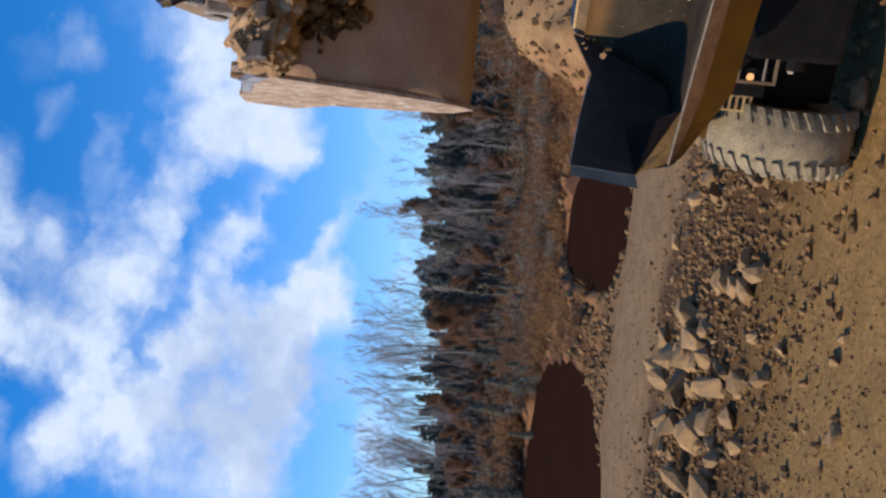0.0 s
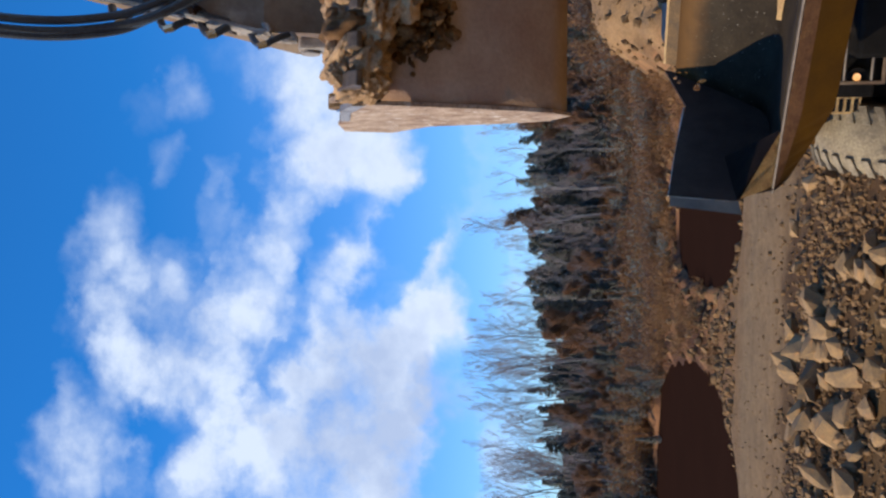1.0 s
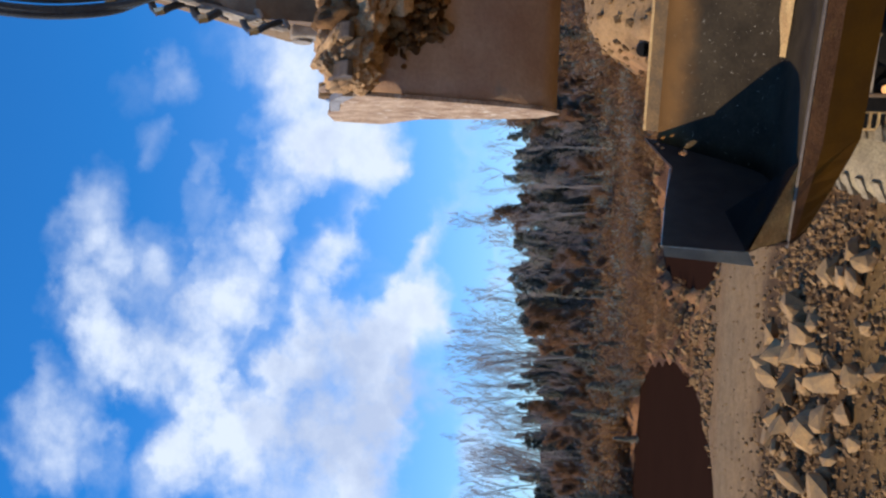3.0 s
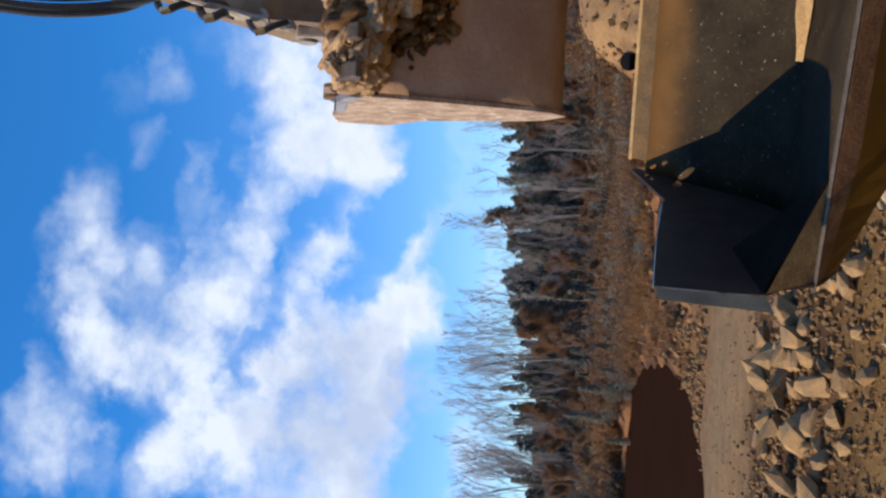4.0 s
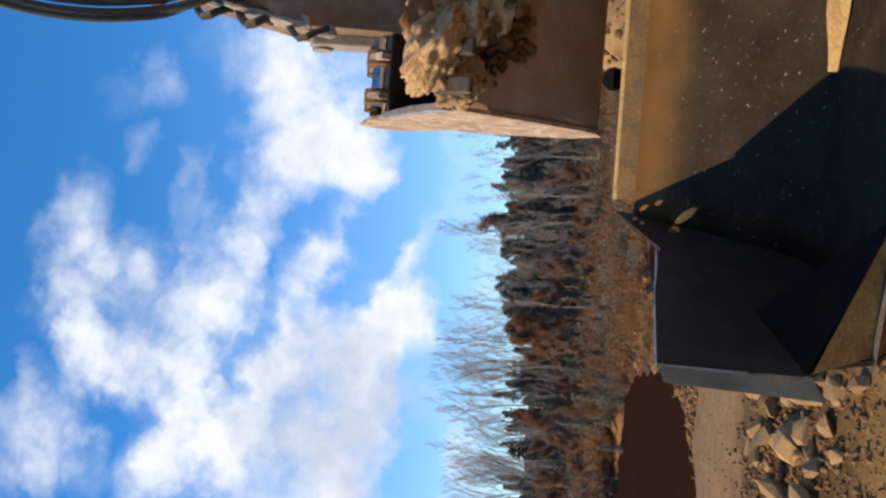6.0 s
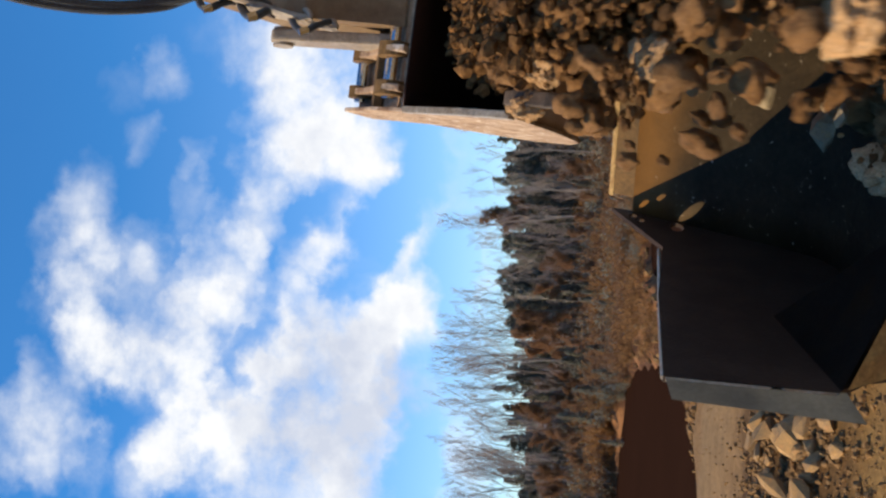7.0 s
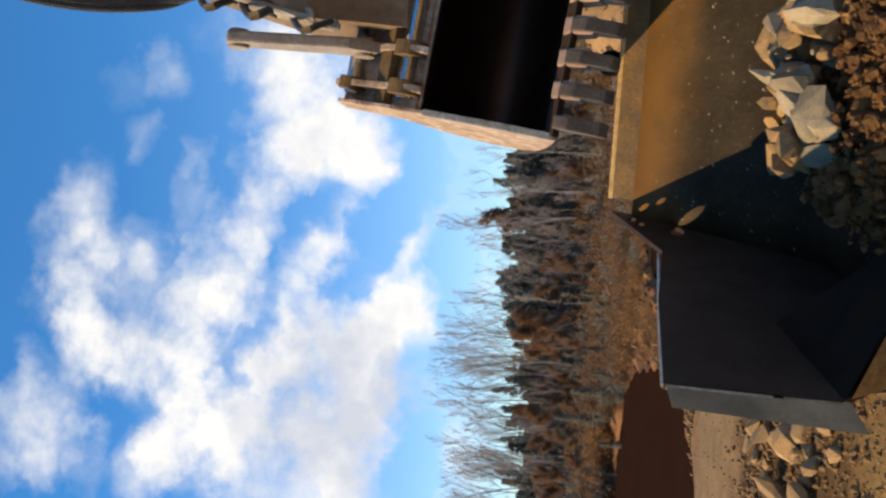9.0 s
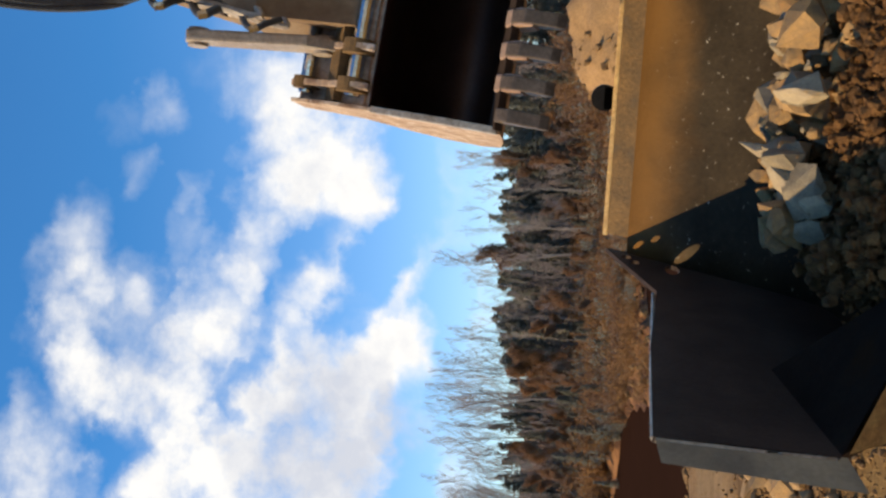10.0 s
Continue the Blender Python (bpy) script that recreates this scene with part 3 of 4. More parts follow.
def pierced(outline, holes, x0, x1):
    """A plate with oval holes through it."""
    bm = bmesh.new()
    loops = [outline] + [[(y + a * math.cos(k * math.tau / 14), z + b * math.sin(k * math.tau / 14)) for k in range(14)] for y, z, a, b in holes]
    edges = []
    for loop in loops:
        vs = [bm.verts.new((x0, y, z)) for y, z in loop]
        edges += [bm.edges.new((vs[k], vs[(k + 1) % len(vs)])) for k in range(len(vs))]
    made = bmesh.ops.triangle_fill(bm, edges=edges, use_beauty=True)
    faces = [g for g in made["geom"] if isinstance(g, bmesh.types.BMFace)]
    ext = bmesh.ops.extrude_face_region(bm, geom=faces)
    for v in ext["geom"]:
        if isinstance(v, bmesh.types.BMVert):
            v.co.x = x1
    bmesh.ops.recalc_face_normals(bm, faces=bm.faces[:])
    return bm


def build_loader_bucket(loader):
    b = new("loader_bucket")
    b.parent = loader
    inner = [(0.0, 0.0), (-0.5, 0.0), (-1.0, 0.005), (-1.32, 0.02), (-1.46, 0.045), (-1.57, 0.10), (-1.67, 0.19), (-1.85, 0.42), (-2.05, 0.69), (-2.25, 0.97), (-2.38, 1.15)]
    outer = [(0.0, -0.03), (-0.08, -0.17), (-0.30, -0.50), (-0.80, -0.58), (-1.3, -0.45), (-1.65, -0.20), (-1.9, 0.12), (-2.15, 0.55), (-2.34, 0.94), (-2.46, 1.12)]
    part("shell_inside", ribbon(bmesh.new(), inner, [(y - 0.012, z - 0.02) for y, z in inner], -LEFT, LEFT, 16), SPECKLED, b, "scratched dark steel bucket lining", True)
    under = [part("shell_outside", ribbon(bmesh.new(), [(y + 0.004, z + 0.012) for y, z in outer][1:], outer[1:], -LEFT, LEFT, 20), YELLOW, b, "dusty yellow bucket underside"),
             part("base_edge", ribbon(bmesh.new(), [(-0.02, -0.022), (-0.075, -0.155)], outer[:2], -LEFT, LEFT, 20), RUST, b, "rusty wear plate under the lip")]
    # the underside rises towards the corners
    for ob in under:
        for v in ob.data.vertices:
            if v.co.y > -1.0 and abs(v.co.x) > 0.9:
                v.co.z *= 1 - 0.6 * (abs(v.co.x) - 0.9) / 0.85
    part("cutting_edge", slab(bmesh.new(), [(0.006, -0.016), (0.002, 0.004), (-0.012, 0.008), (-0.014, -0.022)], -LEFT - 0.05, LEFT + 0.05), TOOTH, b, "worn steel cutting edge")
    # the raised guard along the top of the back
    part("spill_guard", slab(bmesh.new(), [(-2.38, 1.14), (-2.46, 1.12), (-2.54, 1.30), (-2.45, 1.30)], -1.63, 1.63, 0.01), RUST_BAND, b, "rust-stained ochre top guard")
    # bright strip paints in the sunlit line along the guard's top
    part("guard_edge", slab(bmesh.new(), [(-2.44, 1.285), (-2.55, 1.285), (-2.55, 1.315), (-2.445, 1.315)], -1.64, 1.64, 0.008), SPILL, b, "worn guard edge coloured as a bright sunlit line")
    bm = bmesh.new()
    rod(bm, (0.73, -2.47, 1.37), (0.73, -2.53, 1.37), 0.085, 0.085, 18)
    box(bm, 0.66, 0.80, -2.53, -2.47, 1.29, 1.37)
    part("lifting_eye", bm, BLACK, b, "dark rounded lifting eye on the guard")
    side = [(-2.47, 1.29), (-1.60, 0.98), (-0.74, 1.04), (0.255, 1.06), (0.262, 0.37), (0.10, 0.22), (0.0, -0.02), (-0.08, -0.08), (-0.30, -0.20), (-0.80, -0.24), (-1.3, -0.42), (-1.65, -0.20), (-1.9, 0.12), (-2.15, 0.55), (-2.34, 0.94)]
    holes = [(-2.28, 1.15, 0.045, 0.03), (-2.17, 1.10, 0.04, 0.03), (-2.06, 0.87, 0.10, 0.045)]
    for s in (1, -1):
        part("side_plate", pierced(side, holes, s * LEFT - 0.014, s * LEFT + 0.014), STEEL, b, "dark scuffed steel side plate")
        bm = bmesh.new()
        vs = [bm.verts.new(p) for p in ((s * (LEFT - 0.01), 0.25, 1.052), (s * (LEFT + 0.02), 0.40, 1.03), (s * (LEFT + 0.03), 0.44, 0.30), (s * (LEFT - 0.01), 0.255, 0.34))]
        bm.faces.new(vs)
        bmesh.ops.solidify(bm, geom=bm.faces[:], thickness=0.03)
        bmesh.ops.recalc_face_normals(bm, faces=bm.faces[:])
        # lighter grey than the side plate, its sunlit look put into the colour
        part("side_cutter", bm, GREY_STEEL, b, "flared side cutter with worn edge, grey lightened as sunlit")
        # bright tubes paint the sunlit line along the worn edges
        bm = bmesh.new()
        tube(bm, [(s * LEFT, -1.58, 1.0), (s * LEFT, -0.5, 1.04), (s * LEFT, 0.25, 1.058)], 0.012, 6)
        tube(bm, [(s * LEFT, 0.26, 1.05), (s * LEFT, 0.268, 0.7), (s * LEFT, 0.268, 0.38)], 0.012, 6)
        part("worn_edge", bm, EDGE_STEEL, b, "worn plate edge, bright as a sunlit line")
        # a corner plate slopes from the side down to the floor, closed in front by a small triangle
        bm = bmesh.new()
        vs = [bm.verts.new(p) for p in ((s * (LEFT - 0.012), 0.255, 0.36), (s * 1.0, -0.01, 0.006), (s * (LEFT - 0.012), -0.55, 0.50))]
        bm.faces.new(vs)
        bmesh.ops.solidify(bm, geom=bm.faces[:], thickness=0.02)
        bmesh.ops.recalc_face_normals(bm, faces=bm.faces[:])
        part("corner_plate", bm, STEEL, b, "dark sloping corner plate")
        bm = bmesh.new()
        vs = [bm.verts.new(p) for p in ((s * (LEFT - 0.014), 0.235, 0.33), (s * 1.03, -0.03, 0.004), (s * (LEFT - 0.014), -0.02, 0.004))]
        bm.faces.new(vs)
        bmesh.ops.solidify(bm, geom=bm.faces[:], thickness=0.02)
        bmesh.ops.recalc_face_normals(bm, faces=bm.faces[:])
        # the bright yellow puts the sunlight on this corner into the colour
        part("corner_front", bm, SPILL, b, "corner gusset coloured as sunlit sandy yellow")
    # sand caught in the fold between the floor and the back
    bm = bmesh.new()
    rng = random.Random(21)
    top, low = [], []
    for k in range(25):
        x = -1.5 + 2.0 * k / 24
        w = (0.10 + 0.05 * noise.noise(Vector((x * 3, 1, 0)))) * min(1.0, 0.15 + 1.2 * (0.5 - x))
        top.append(bm.verts.new((x, -1.50 - 0.9 * w, 0.075 + 0.75 * w)))
        low.append(bm.verts.new((x, -1.44 + 1.3 * w, 0.045)))
    mid = [bm.verts.new((t.co.x, (t.co.y + l.co.y) / 2 + 0.01, 0.09 + 0.01 * rng.random())) for t, l in zip(top, low)]
    for row, nxt in ((top, mid), (mid, low)):
        for k in range(24):
            bm.faces.new((row[k], row[k + 1], nxt[k + 1], nxt[k]))
    bmesh.ops.recalc_face_normals(bm, faces=bm.faces[:])
    part("caught_sand", bm, SPILL, b, "streak of pale sand in the fold", True)
    return b


def build_loader():
    loader = tagged(new("wheel_loader"), "large dusty yellow wheel loader with raised steel bucket", "wheel loader")
    bucket = build_loader_bucket(loader)
    bm = bmesh.new()
    box(bm, -0.62, 0.62, -1.6, 0.75, 0.75, 2.0, 0.06)
    box(bm, -0.55, 0.55, 0.7, 1.3, 0.8, 1.9, 0.06)
    box(bm, -1.2, 1.2, -0.5, 0.35, 0.5, 1.6, 0.08)
    part("front_frame", bm, BLACK, loader, "dark front frame")
    bm = bmesh.new()
    rod(bm, (-1.3, 0, 1.0), (1.3, 0, 1.0), 0.3, 0.3, 16)
    part("axle", bm, BLACK, loader)
    for s in (1, -1):
        part("lift_arm", slab(bmesh.new(), [(-1.1, 2.5), (-0.9, 2.75), (0.9, 2.95), (2.3, 2.75), (2.35, 2.45), (1.0, 2.35), (-0.8, 2.2)], s * 0.62 - 0.07, s * 0.62 + 0.07, 0.02), YELLOW, loader, "yellow lift arm")
        part("lift_cylinder", rod(bmesh.new(), (s * 0.42, -0.6, 1.5), (s * 0.42, 1.2, 2.5), 0.09), BLACK, loader)
        # wheel arch, lamp and step
        bm = bmesh.new()
        slab(bm, [(-1.15, 1.3), (-0.95, 1.95), (-0.4, 2.2), (0.55, 2.2), (0.62, 2.12), (-0.35, 2.1), (-0.85, 1.88), (-1.05, 1.28)], s * 1.05, s * 1.75, 0.015)
        part("fender", bm, YELLOW, loader, "dusty yellow wheel arch")
        bm = bmesh.new()
        box(bm, min(s * 0.6, s * 1.12), max(s * 0.6, s * 1.12), 0.40, 0.72, 1.5, 2.3, 0.03)
        part("lamp_bracket", bm, BLACK, loader)
        lamp = part("headlight", rod(bmesh.new(), (s * 0.84, 0.70, 1.76), (s * 0.84, 0.86, 1.76), 0.11, 0.12, 20), BLACK, loader, "round lit headlight")
        part("lens", rod(bmesh.new(), (s * 0.84, 0.855, 1.76), (s * 0.84, 0.875, 1.76), 0.05, 0.045, 20), LENS, lamp, "glowing orange lens")
        # a barred guard round the lamps
        guard = bmesh.new()
        for x0, x1, z0, z1 in ((0.24, 0.92, 2.06, 2.10), (0.24, 0.92, 1.44, 1.48), (0.24, 0.28, 1.48, 2.06), (0.88, 0.92, 1.48, 2.06)):
            box(guard, min(s * x0, s * x1), max(s * x0, s * x1), 0.88, 0.92, z0, z1, 0.006)
        guard = part("lamp_guard", guard, STICK_BROWN, loader, "dusty brown lamp guard")
        for z in (1.60, 1.92):
            part("guard_bar", rod(bmesh.new(), (s * 0.26, 0.90, z), (s * 0.90, 0.90, z), 0.014), LINK_STEEL, guard, "worn pale bar")
        bm = bmesh.new()
        rod(bm, (s * 0.50, 0.70, 1.20), (s * 0.72, 0.70, 1.20), 0.20, 0.20, 24)
        joint_part = part("steering_knuckle", bm, BLACK, loader, "dark round hydraulic joint")
        # pale disc drawn in as a glint on the joint, not a fitting
        part("grease_cap", rod(bmesh.new(), (s * 0.72, 0.78, 1.24), (s * 0.75, 0.80, 1.25), 0.05, 0.04, 12), LINK_STEEL, joint_part, "pale disc standing for a metal glint")
        plate = bmesh.new()
        box(plate, min(s * 1.12, s * 1.34), max(s * 1.12, s * 1.34), 0.62, 0.66, 1.62, 2.02, 0.01)
        p = part("grip_panel", plate, SPILL, loader, "pale framed panel with dark bars")
        for k in range(4):
            bm = bmesh.new()
            box(bm, min(s * 1.15, s * 1.31), max(s * 1.15, s * 1.31), 0.658, 0.668, 1.66 + k * 0.09, 1.71 + k * 0.09)
            part("bar", bm, BLACK, p)
    bm = bmesh.new()
    box(bm, -0.85, 0.85, -4.9, -1.7, 1.1, 2.5, 0.12)
    part("engine_body", bm, YELLOW, loader, "yellow engine body")
    bm = bmesh.new()
    box(bm, -0.75, 0.75, -2.6, -1.1, 2.3, 3.9, 0.1)
    part("cab", bm, BLACK, loader, "dark glazed cab")
    first = build_tyre(loader)
    wheels = [first]
    for x, y, turned in ((-1.68, 0, 180), (1.68, -3.7, 0), (-1.68, -3.7, 180)):
        w = copy_thing(first, pose(x, y, 1.0, 0, 0, turned))
        w.parent = loader
        wheels.append(w)
    first.matrix_basis = pose(1.68, 0, 1.0)
    return loader, bucket, wheels


LOADER, LOADER_BUCKET, WHEELS = build_loader()
WHEEL_PLACES = [(1.68, 0, 0), (-1.68, 0, 180), (1.68, -3.7, 0), (-1.68, -3.7, 180)]


# ---- digger's stick and bucket ----
PIN = Vector((1.38, 5.4, 6.02))
ARM_ROWS = [(0.0, 0.34, 0.0, 0.0), (2.5, 0.34, 0.0, 0.0), (3.3, 0.33, 0.0, 0.0), (4.0, 0.27, 0.0, 0.0), (4.5, 0.17, 0.0, 0.0), (5.0, 0.07, 0.0, 0.0), (5.5, 0.0, 0.0, 0.0), (6.2, 0.0, 0.0, 0.0), (7.0, 0.0, 0.0, 0.0),
            (9.0, 0.0, 0.0, 0.0), (9.5, -0.04, 0.0, 0.0), (9.7, 0.0, -0.6, 0.05), (10.0, 0.28, -2.25, 0.2)]
# how far the digger's bucket is curled in, in degrees
CURL_ROWS = [(0.0, -63.0), (4.5, -63.0), (5.0, -63.0), (5.5, -61.0), (5.7, -58.0), (6.0, -49.0), (6.4, -37.0), (6.8, -29.0), (7.5, -18.0), (8.0, -12.0), (8.5, -4.0), (9.0, 0.0), (10.0, -4.0)]


def between(rows, t):
    for a, b in zip(rows, rows[1:]):
        if t <= b[0]:
            k = (t - a[0]) / (b[0] - a[0])
            return [p + (q - p) * k for p, q in zip(a[1:], b[1:])]
    return list(rows[-1][1:])


def arm_pose(t):
    lift, yaw, dx = between(ARM_ROWS, t)
    return pose(dx, 0, 0, 0, 0, yaw) @ Matrix.Translation(PIN + Vector((0, 0, lift)))


def scoop_pose(t):
    """The bucket sinks and tilts sideways a little as it opens."""
    k = 1 - fold(t)
    return pose(0, 0, -0.15 * k, 0, 7.0 * k, 0) @ pose(0, 0, 0, between(CURL_ROWS, t)[0])


def fold(t):
    """How far the tipping links are folded down: 1 with the bucket curled in."""
    return max(0.0, min(1.0, -between(CURL_ROWS, t)[0] / 62.0))


def build_digger_bucket(arm):
    b = new("digger_bucket")
    b.parent = arm
    W = 1.0
    inner = [(-0.14, -0.06), (0.12, -0.03), (0.50, 0.0), (0.84, -0.09), (1.03, -0.31), (1.04, -0.54), (0.89, -0.67), (0.50, -0.75), (0.10, -0.80), (-0.20, -0.82)]
    outer = [(-0.15, -0.03), (0.11, 0.005), (0.51, 0.035), (0.86, -0.06), (1.07, -0.30), (1.08, -0.56), (0.91, -0.705), (0.51, -0.785), (0.10, -0.835), (-0.21, -0.86)]
    part("shell_inside", ribbon(bmesh.new(), inner, [(y + 0.008, z - 0.008) for y, z in inner], -W, W, 8), INNER_STEEL, b, "dark steel inside, far darker than the outer shell", True)
    part("shell_outside", ribbon(bmesh.new(), [(y * 0.995, z * 0.995) for y, z in outer], outer, -W, W, 8), BUCKET_BROWN, b, "brown caked outer shell", True)
    side = [(-0.15, -0.06), (-0.14, 0.15), (-0.03, 0.47), (0.30, 0.50), (0.46, 0.14), (0.86, -0.05), (1.09, -0.29), (1.10, -0.57), (0.92, -0.715), (0.5, -0.795), (0.1, -0.845), (-0.21, -0.87), (-0.25, -0.7), (-0.22, -0.4)]
    for s in (-1, 1):
        part("side_plate", slab(bmesh.new(), side, s * W - 0.02, s * W + 0.02, 0.006), PALE_DIRT, b, "side plate caked with pale dried clay")
        part("side_edge", slab(bmesh.new(), [(-0.12, -0.10), (-0.17, -0.08), (-0.27, -0.55), (-0.27, -0.86), (-0.20, -0.86), (-0.20, -0.5)], s * W - 0.032, s * W + 0.032, 0.008), EDGE_STEEL, b, "bright worn side edge")
        for x in (0.42, 0.80):
            part("ear", slab(bmesh.new(), [(-0.20, -0.06), (-0.22, 0.06), (-0.14, 0.16), (-0.06, 0.30), (0.0, 0.48), (0.10, 0.54), (0.20, 0.50), (0.24, 0.10), (0.11, 0.0)], s * x - 0.035, s * x + 0.035, 0.012), PALE_DIRT, b, "worn pin bracket")
            part("pin_boss", rod(bmesh.new(), (s * x - 0.07, -0.12, 0.06), (s * x + 0.07, -0.12, 0.06), 0.10, 0.10, 18), RUST_BAND, b, "worn round pin boss")
            part("link_boss", rod(bmesh.new(), (s * x - 0.06, 0.06, 0.42), (s * x + 0.06, 0.06, 0.42), 0.085, 0.085, 18), RUST_BAND, b, "worn upper pin boss")
    # pale colour stands in for sunlight on the top plate
    part("top_plate", slab(bmesh.new(), [(-0.13, -0.06), (-0.07, 0.14), (0.06, 0.26), (0.10, 0.47), (0.14, 0.47), (0.14, 0.0)], -W, W, 0.01), PALE_DIRT, b, "clay-stained top plate in a sunlit pale tone")
    part("hood_rib", slab(bmesh.new(), [(-0.09, 0.13), (-0.13, 0.17), (-0.05, 0.25), (0.04, 0.255)], -W * 0.97, W * 0.97, 0.008), RUST_BAND, b, "welded stiffening rib")
    part("hinge_pin", rod(bmesh.new(), (-0.9, -0.12, 0.06), (0.9, -0.12, 0.06), 0.05, 0.05, 16), CHROME, b, "worn pivot pin")
    part("link_pin", rod(bmesh.new(), (-0.9, 0.06, 0.42), (0.9, 0.06, 0.42), 0.045, 0.045, 16), CHROME, b, "worn link pin")
    part("lip", slab(bmesh.new(), [(-0.12, -0.805), (-0.12, -0.87), (-0.26, -0.885), (-0.30, -0.85), (-0.20, -0.80)], -W, W, 0.006), STEEL, b, "dark worn cutting lip")
    for k in range(7):
        x = -0.87 + k * 0.29
        tooth = part("tooth", slab(bmesh.new(), [(-0.20, -0.84), (-0.24, -0.90), (-0.28, -1.14), (-0.31, -1.15), (-0.34, -1.10), (-0.36, -0.92), (-0.31, -0.84)], x - 0.062, x + 0.062, 0.014), TOOTH, b, "dark polished steel tooth")
        if k in (0, 6):
            continue
        part("adapter", slab(bmesh.new(), [(-0.14, -0.82), (-0.16, -0.90), (-0.25, -1.0), (-0.35, -0.97), (-0.33, -0.88), (-0.24, -0.80)], x - 0.08, x + 0.08, 0.02), BUCKET_BROWN, tooth, "clay-caked tooth adapter")
    # a little wider at the lip than at the heel
    for ob in b.children_recursive:
        for v in ob.data.vertices:
            v.co.x *= 0.60 + 0.03 * max(0.0, -v.co.z) - 0.03 * v.co.y
    return b


LINKS = []


def build_digger():
    arm = tagged(new("digger_arm"), "muddy excavator stick with hoses and toothed bucket", "excavator arm")
    b = build_digger_bucket(arm)
    # the stick runs up and back towards the boom
    part("stick", slab(bmesh.new(), [(-0.12, -0.02), (0.02, -0.12), (0.14, 0.0), (0.20, 0.5), (0.0, 2.6), (-0.75, 2.6), (-0.42, 0.5)], -0.245, 0.20), STICK_BROWN, arm, "muddy brown box-section stick")
    # drawn in towards the bucket's pin
    for v in arm.children[-1].data.vertices:
        if v.co.z < 0.3:
            v.co.x *= 0.45
    for y, r, lo in ((-0.45, 0.022, 0.55), (-0.36, 0.018, 0.42), (-0.27, 0.016, 0.7)):
        part("steel_pipe", tube(bmesh.new(), [(-0.20, y + 0.02, lo - 0.06), (-0.262, y, lo), (-0.262, y - 0.14, lo + 0.9), (-0.25, y - 0.28, 2.45)], r, 8), LINK_STEEL, arm, "pale steel oil pipe")
    for y, z in ((-0.47, 0.95), (-0.50, 1.18), (-0.43, 0.72), (-0.54, 1.5)):
        bm = bmesh.new()
        box(bm, -0.285, -0.24, y - 0.03, y + 0.16, z, z + 0.045, 0.01)
        part("pipe_clip", bm, STEEL, arm, "dark pipe clip")
    part("wear_strip", slab(bmesh.new(), [(-0.40, 0.45), (-0.70, 2.4), (-0.55, 2.4), (-0.28, 0.45)], -0.252, -0.247), GREY_STEEL, arm, "grey steel side strip")
    part("decal", slab(bmesh.new(), [(-0.55, 1.25), (-0.60, 1.6), (-0.52, 1.6), (-0.47, 1.25)], -0.258, -0.253), RED, arm, "small red marking")
    part("ram_rod", rod(bmesh.new(), (0, 0.2, 0.5), (0, 0.05, 1.7), 0.05), CHROME, arm, "chrome ram rod")
    part("ram_barrel", rod(bmesh.new(), (0, 0.06, 1.65), (0, -0.2, 2.9), 0.10), STICK_BROWN, arm, "ram barrel")
    for k, (x, r, lo, hi) in enumerate(((-0.27, 0.030, 1.25, 2.7), (-0.255, 0.024, 0.9, 2.6), (-0.23, 0.020, 1.0, 2.65))):
        bm = bmesh.new()
        tube(bm, [(x + 0.02, -0.40, lo - 0.25), (x, -0.52, lo), (x - 0.035, -0.60, (lo + hi) / 2 - 0.2), (x - 0.02, -0.72, hi - 0.4), (x + 0.1, -0.8, hi + 0.3)], r)
        part("hose", bm, RUBBER, arm, "black hydraulic hose")
    for z in (0.85, 1.0, 1.12, 1.24, 1.36):
        bm = bmesh.new()
        box(bm, -0.265, -0.20, -0.53, -0.44, z, z + 0.03, 0.008)
        rod(bm, (-0.25, -0.58, z + 0.025), (-0.25, -0.42, z + 0.025), 0.02, 0.017)
        part("hose_clamp", bm, STEEL, arm, "steel hose fitting")
    for ob in arm.children:
        if ob is not b:
            for v in ob.data.vertices:
                v.co.x += 0.26 * max(0.0, v.co.z - 0.1)
    for x, z, r in ((-0.05, 1.32, 0.045), (-0.12, 1.02, 0.04), (-0.16, 0.76, 0.045), (-0.23, 0.46, 0.035)):
        bm = bmesh.new()
        tube(bm, [(x + 0.07, -0.40, z - 0.10), (x + 0.02, -0.50, z - 0.05), (x - 0.02, -0.54, z), (x + 0.01, -0.50, z + 0.06), (x + 0.08, -0.42, z + 0.12)], r * 0.55)
        fit = part("hose_elbow", bm, RUBBER, arm, "dark hydraulic elbow fitting")
        part("nut", rod(bmesh.new(), (x - 0.01, -0.54, z - 0.02), (x - 0.03, -0.56, z + 0.025), r * 0.6, r * 0.6, 6), CHROME, fit, "bright steel nut")
    for s in (-1, 1):
        bm = bmesh.new()
        slab(bm, [(-0.20, 0.30), (-0.08, 0.14), (0.04, 0.24), (-0.10, 0.98), (-0.18, 1.06), (-0.27, 1.02), (-0.26, 0.90)], s * 0.23 - 0.035, s * 0.23 + 0.035, 0.015)
        rod(bm, (s * 0.23 - 0.055, -0.05, 0.24), (s * 0.23 + 0.055, -0.05, 0.24), 0.06, 0.06, 16)
        rod(bm, (s * 0.23 - 0.055, -0.18, 0.98), (s * 0.23 + 0.055, -0.18, 0.98), 0.06, 0.06, 16)
        LINKS.append(part("tipping_link", bm, LINK_STEEL, arm, "pale worn tipping link"))
    for k, (dx, r) in enumerate(((0.06, 0.027), (0.12, 0.024), (0.03, 0.018))):
        bm = bmesh.new()
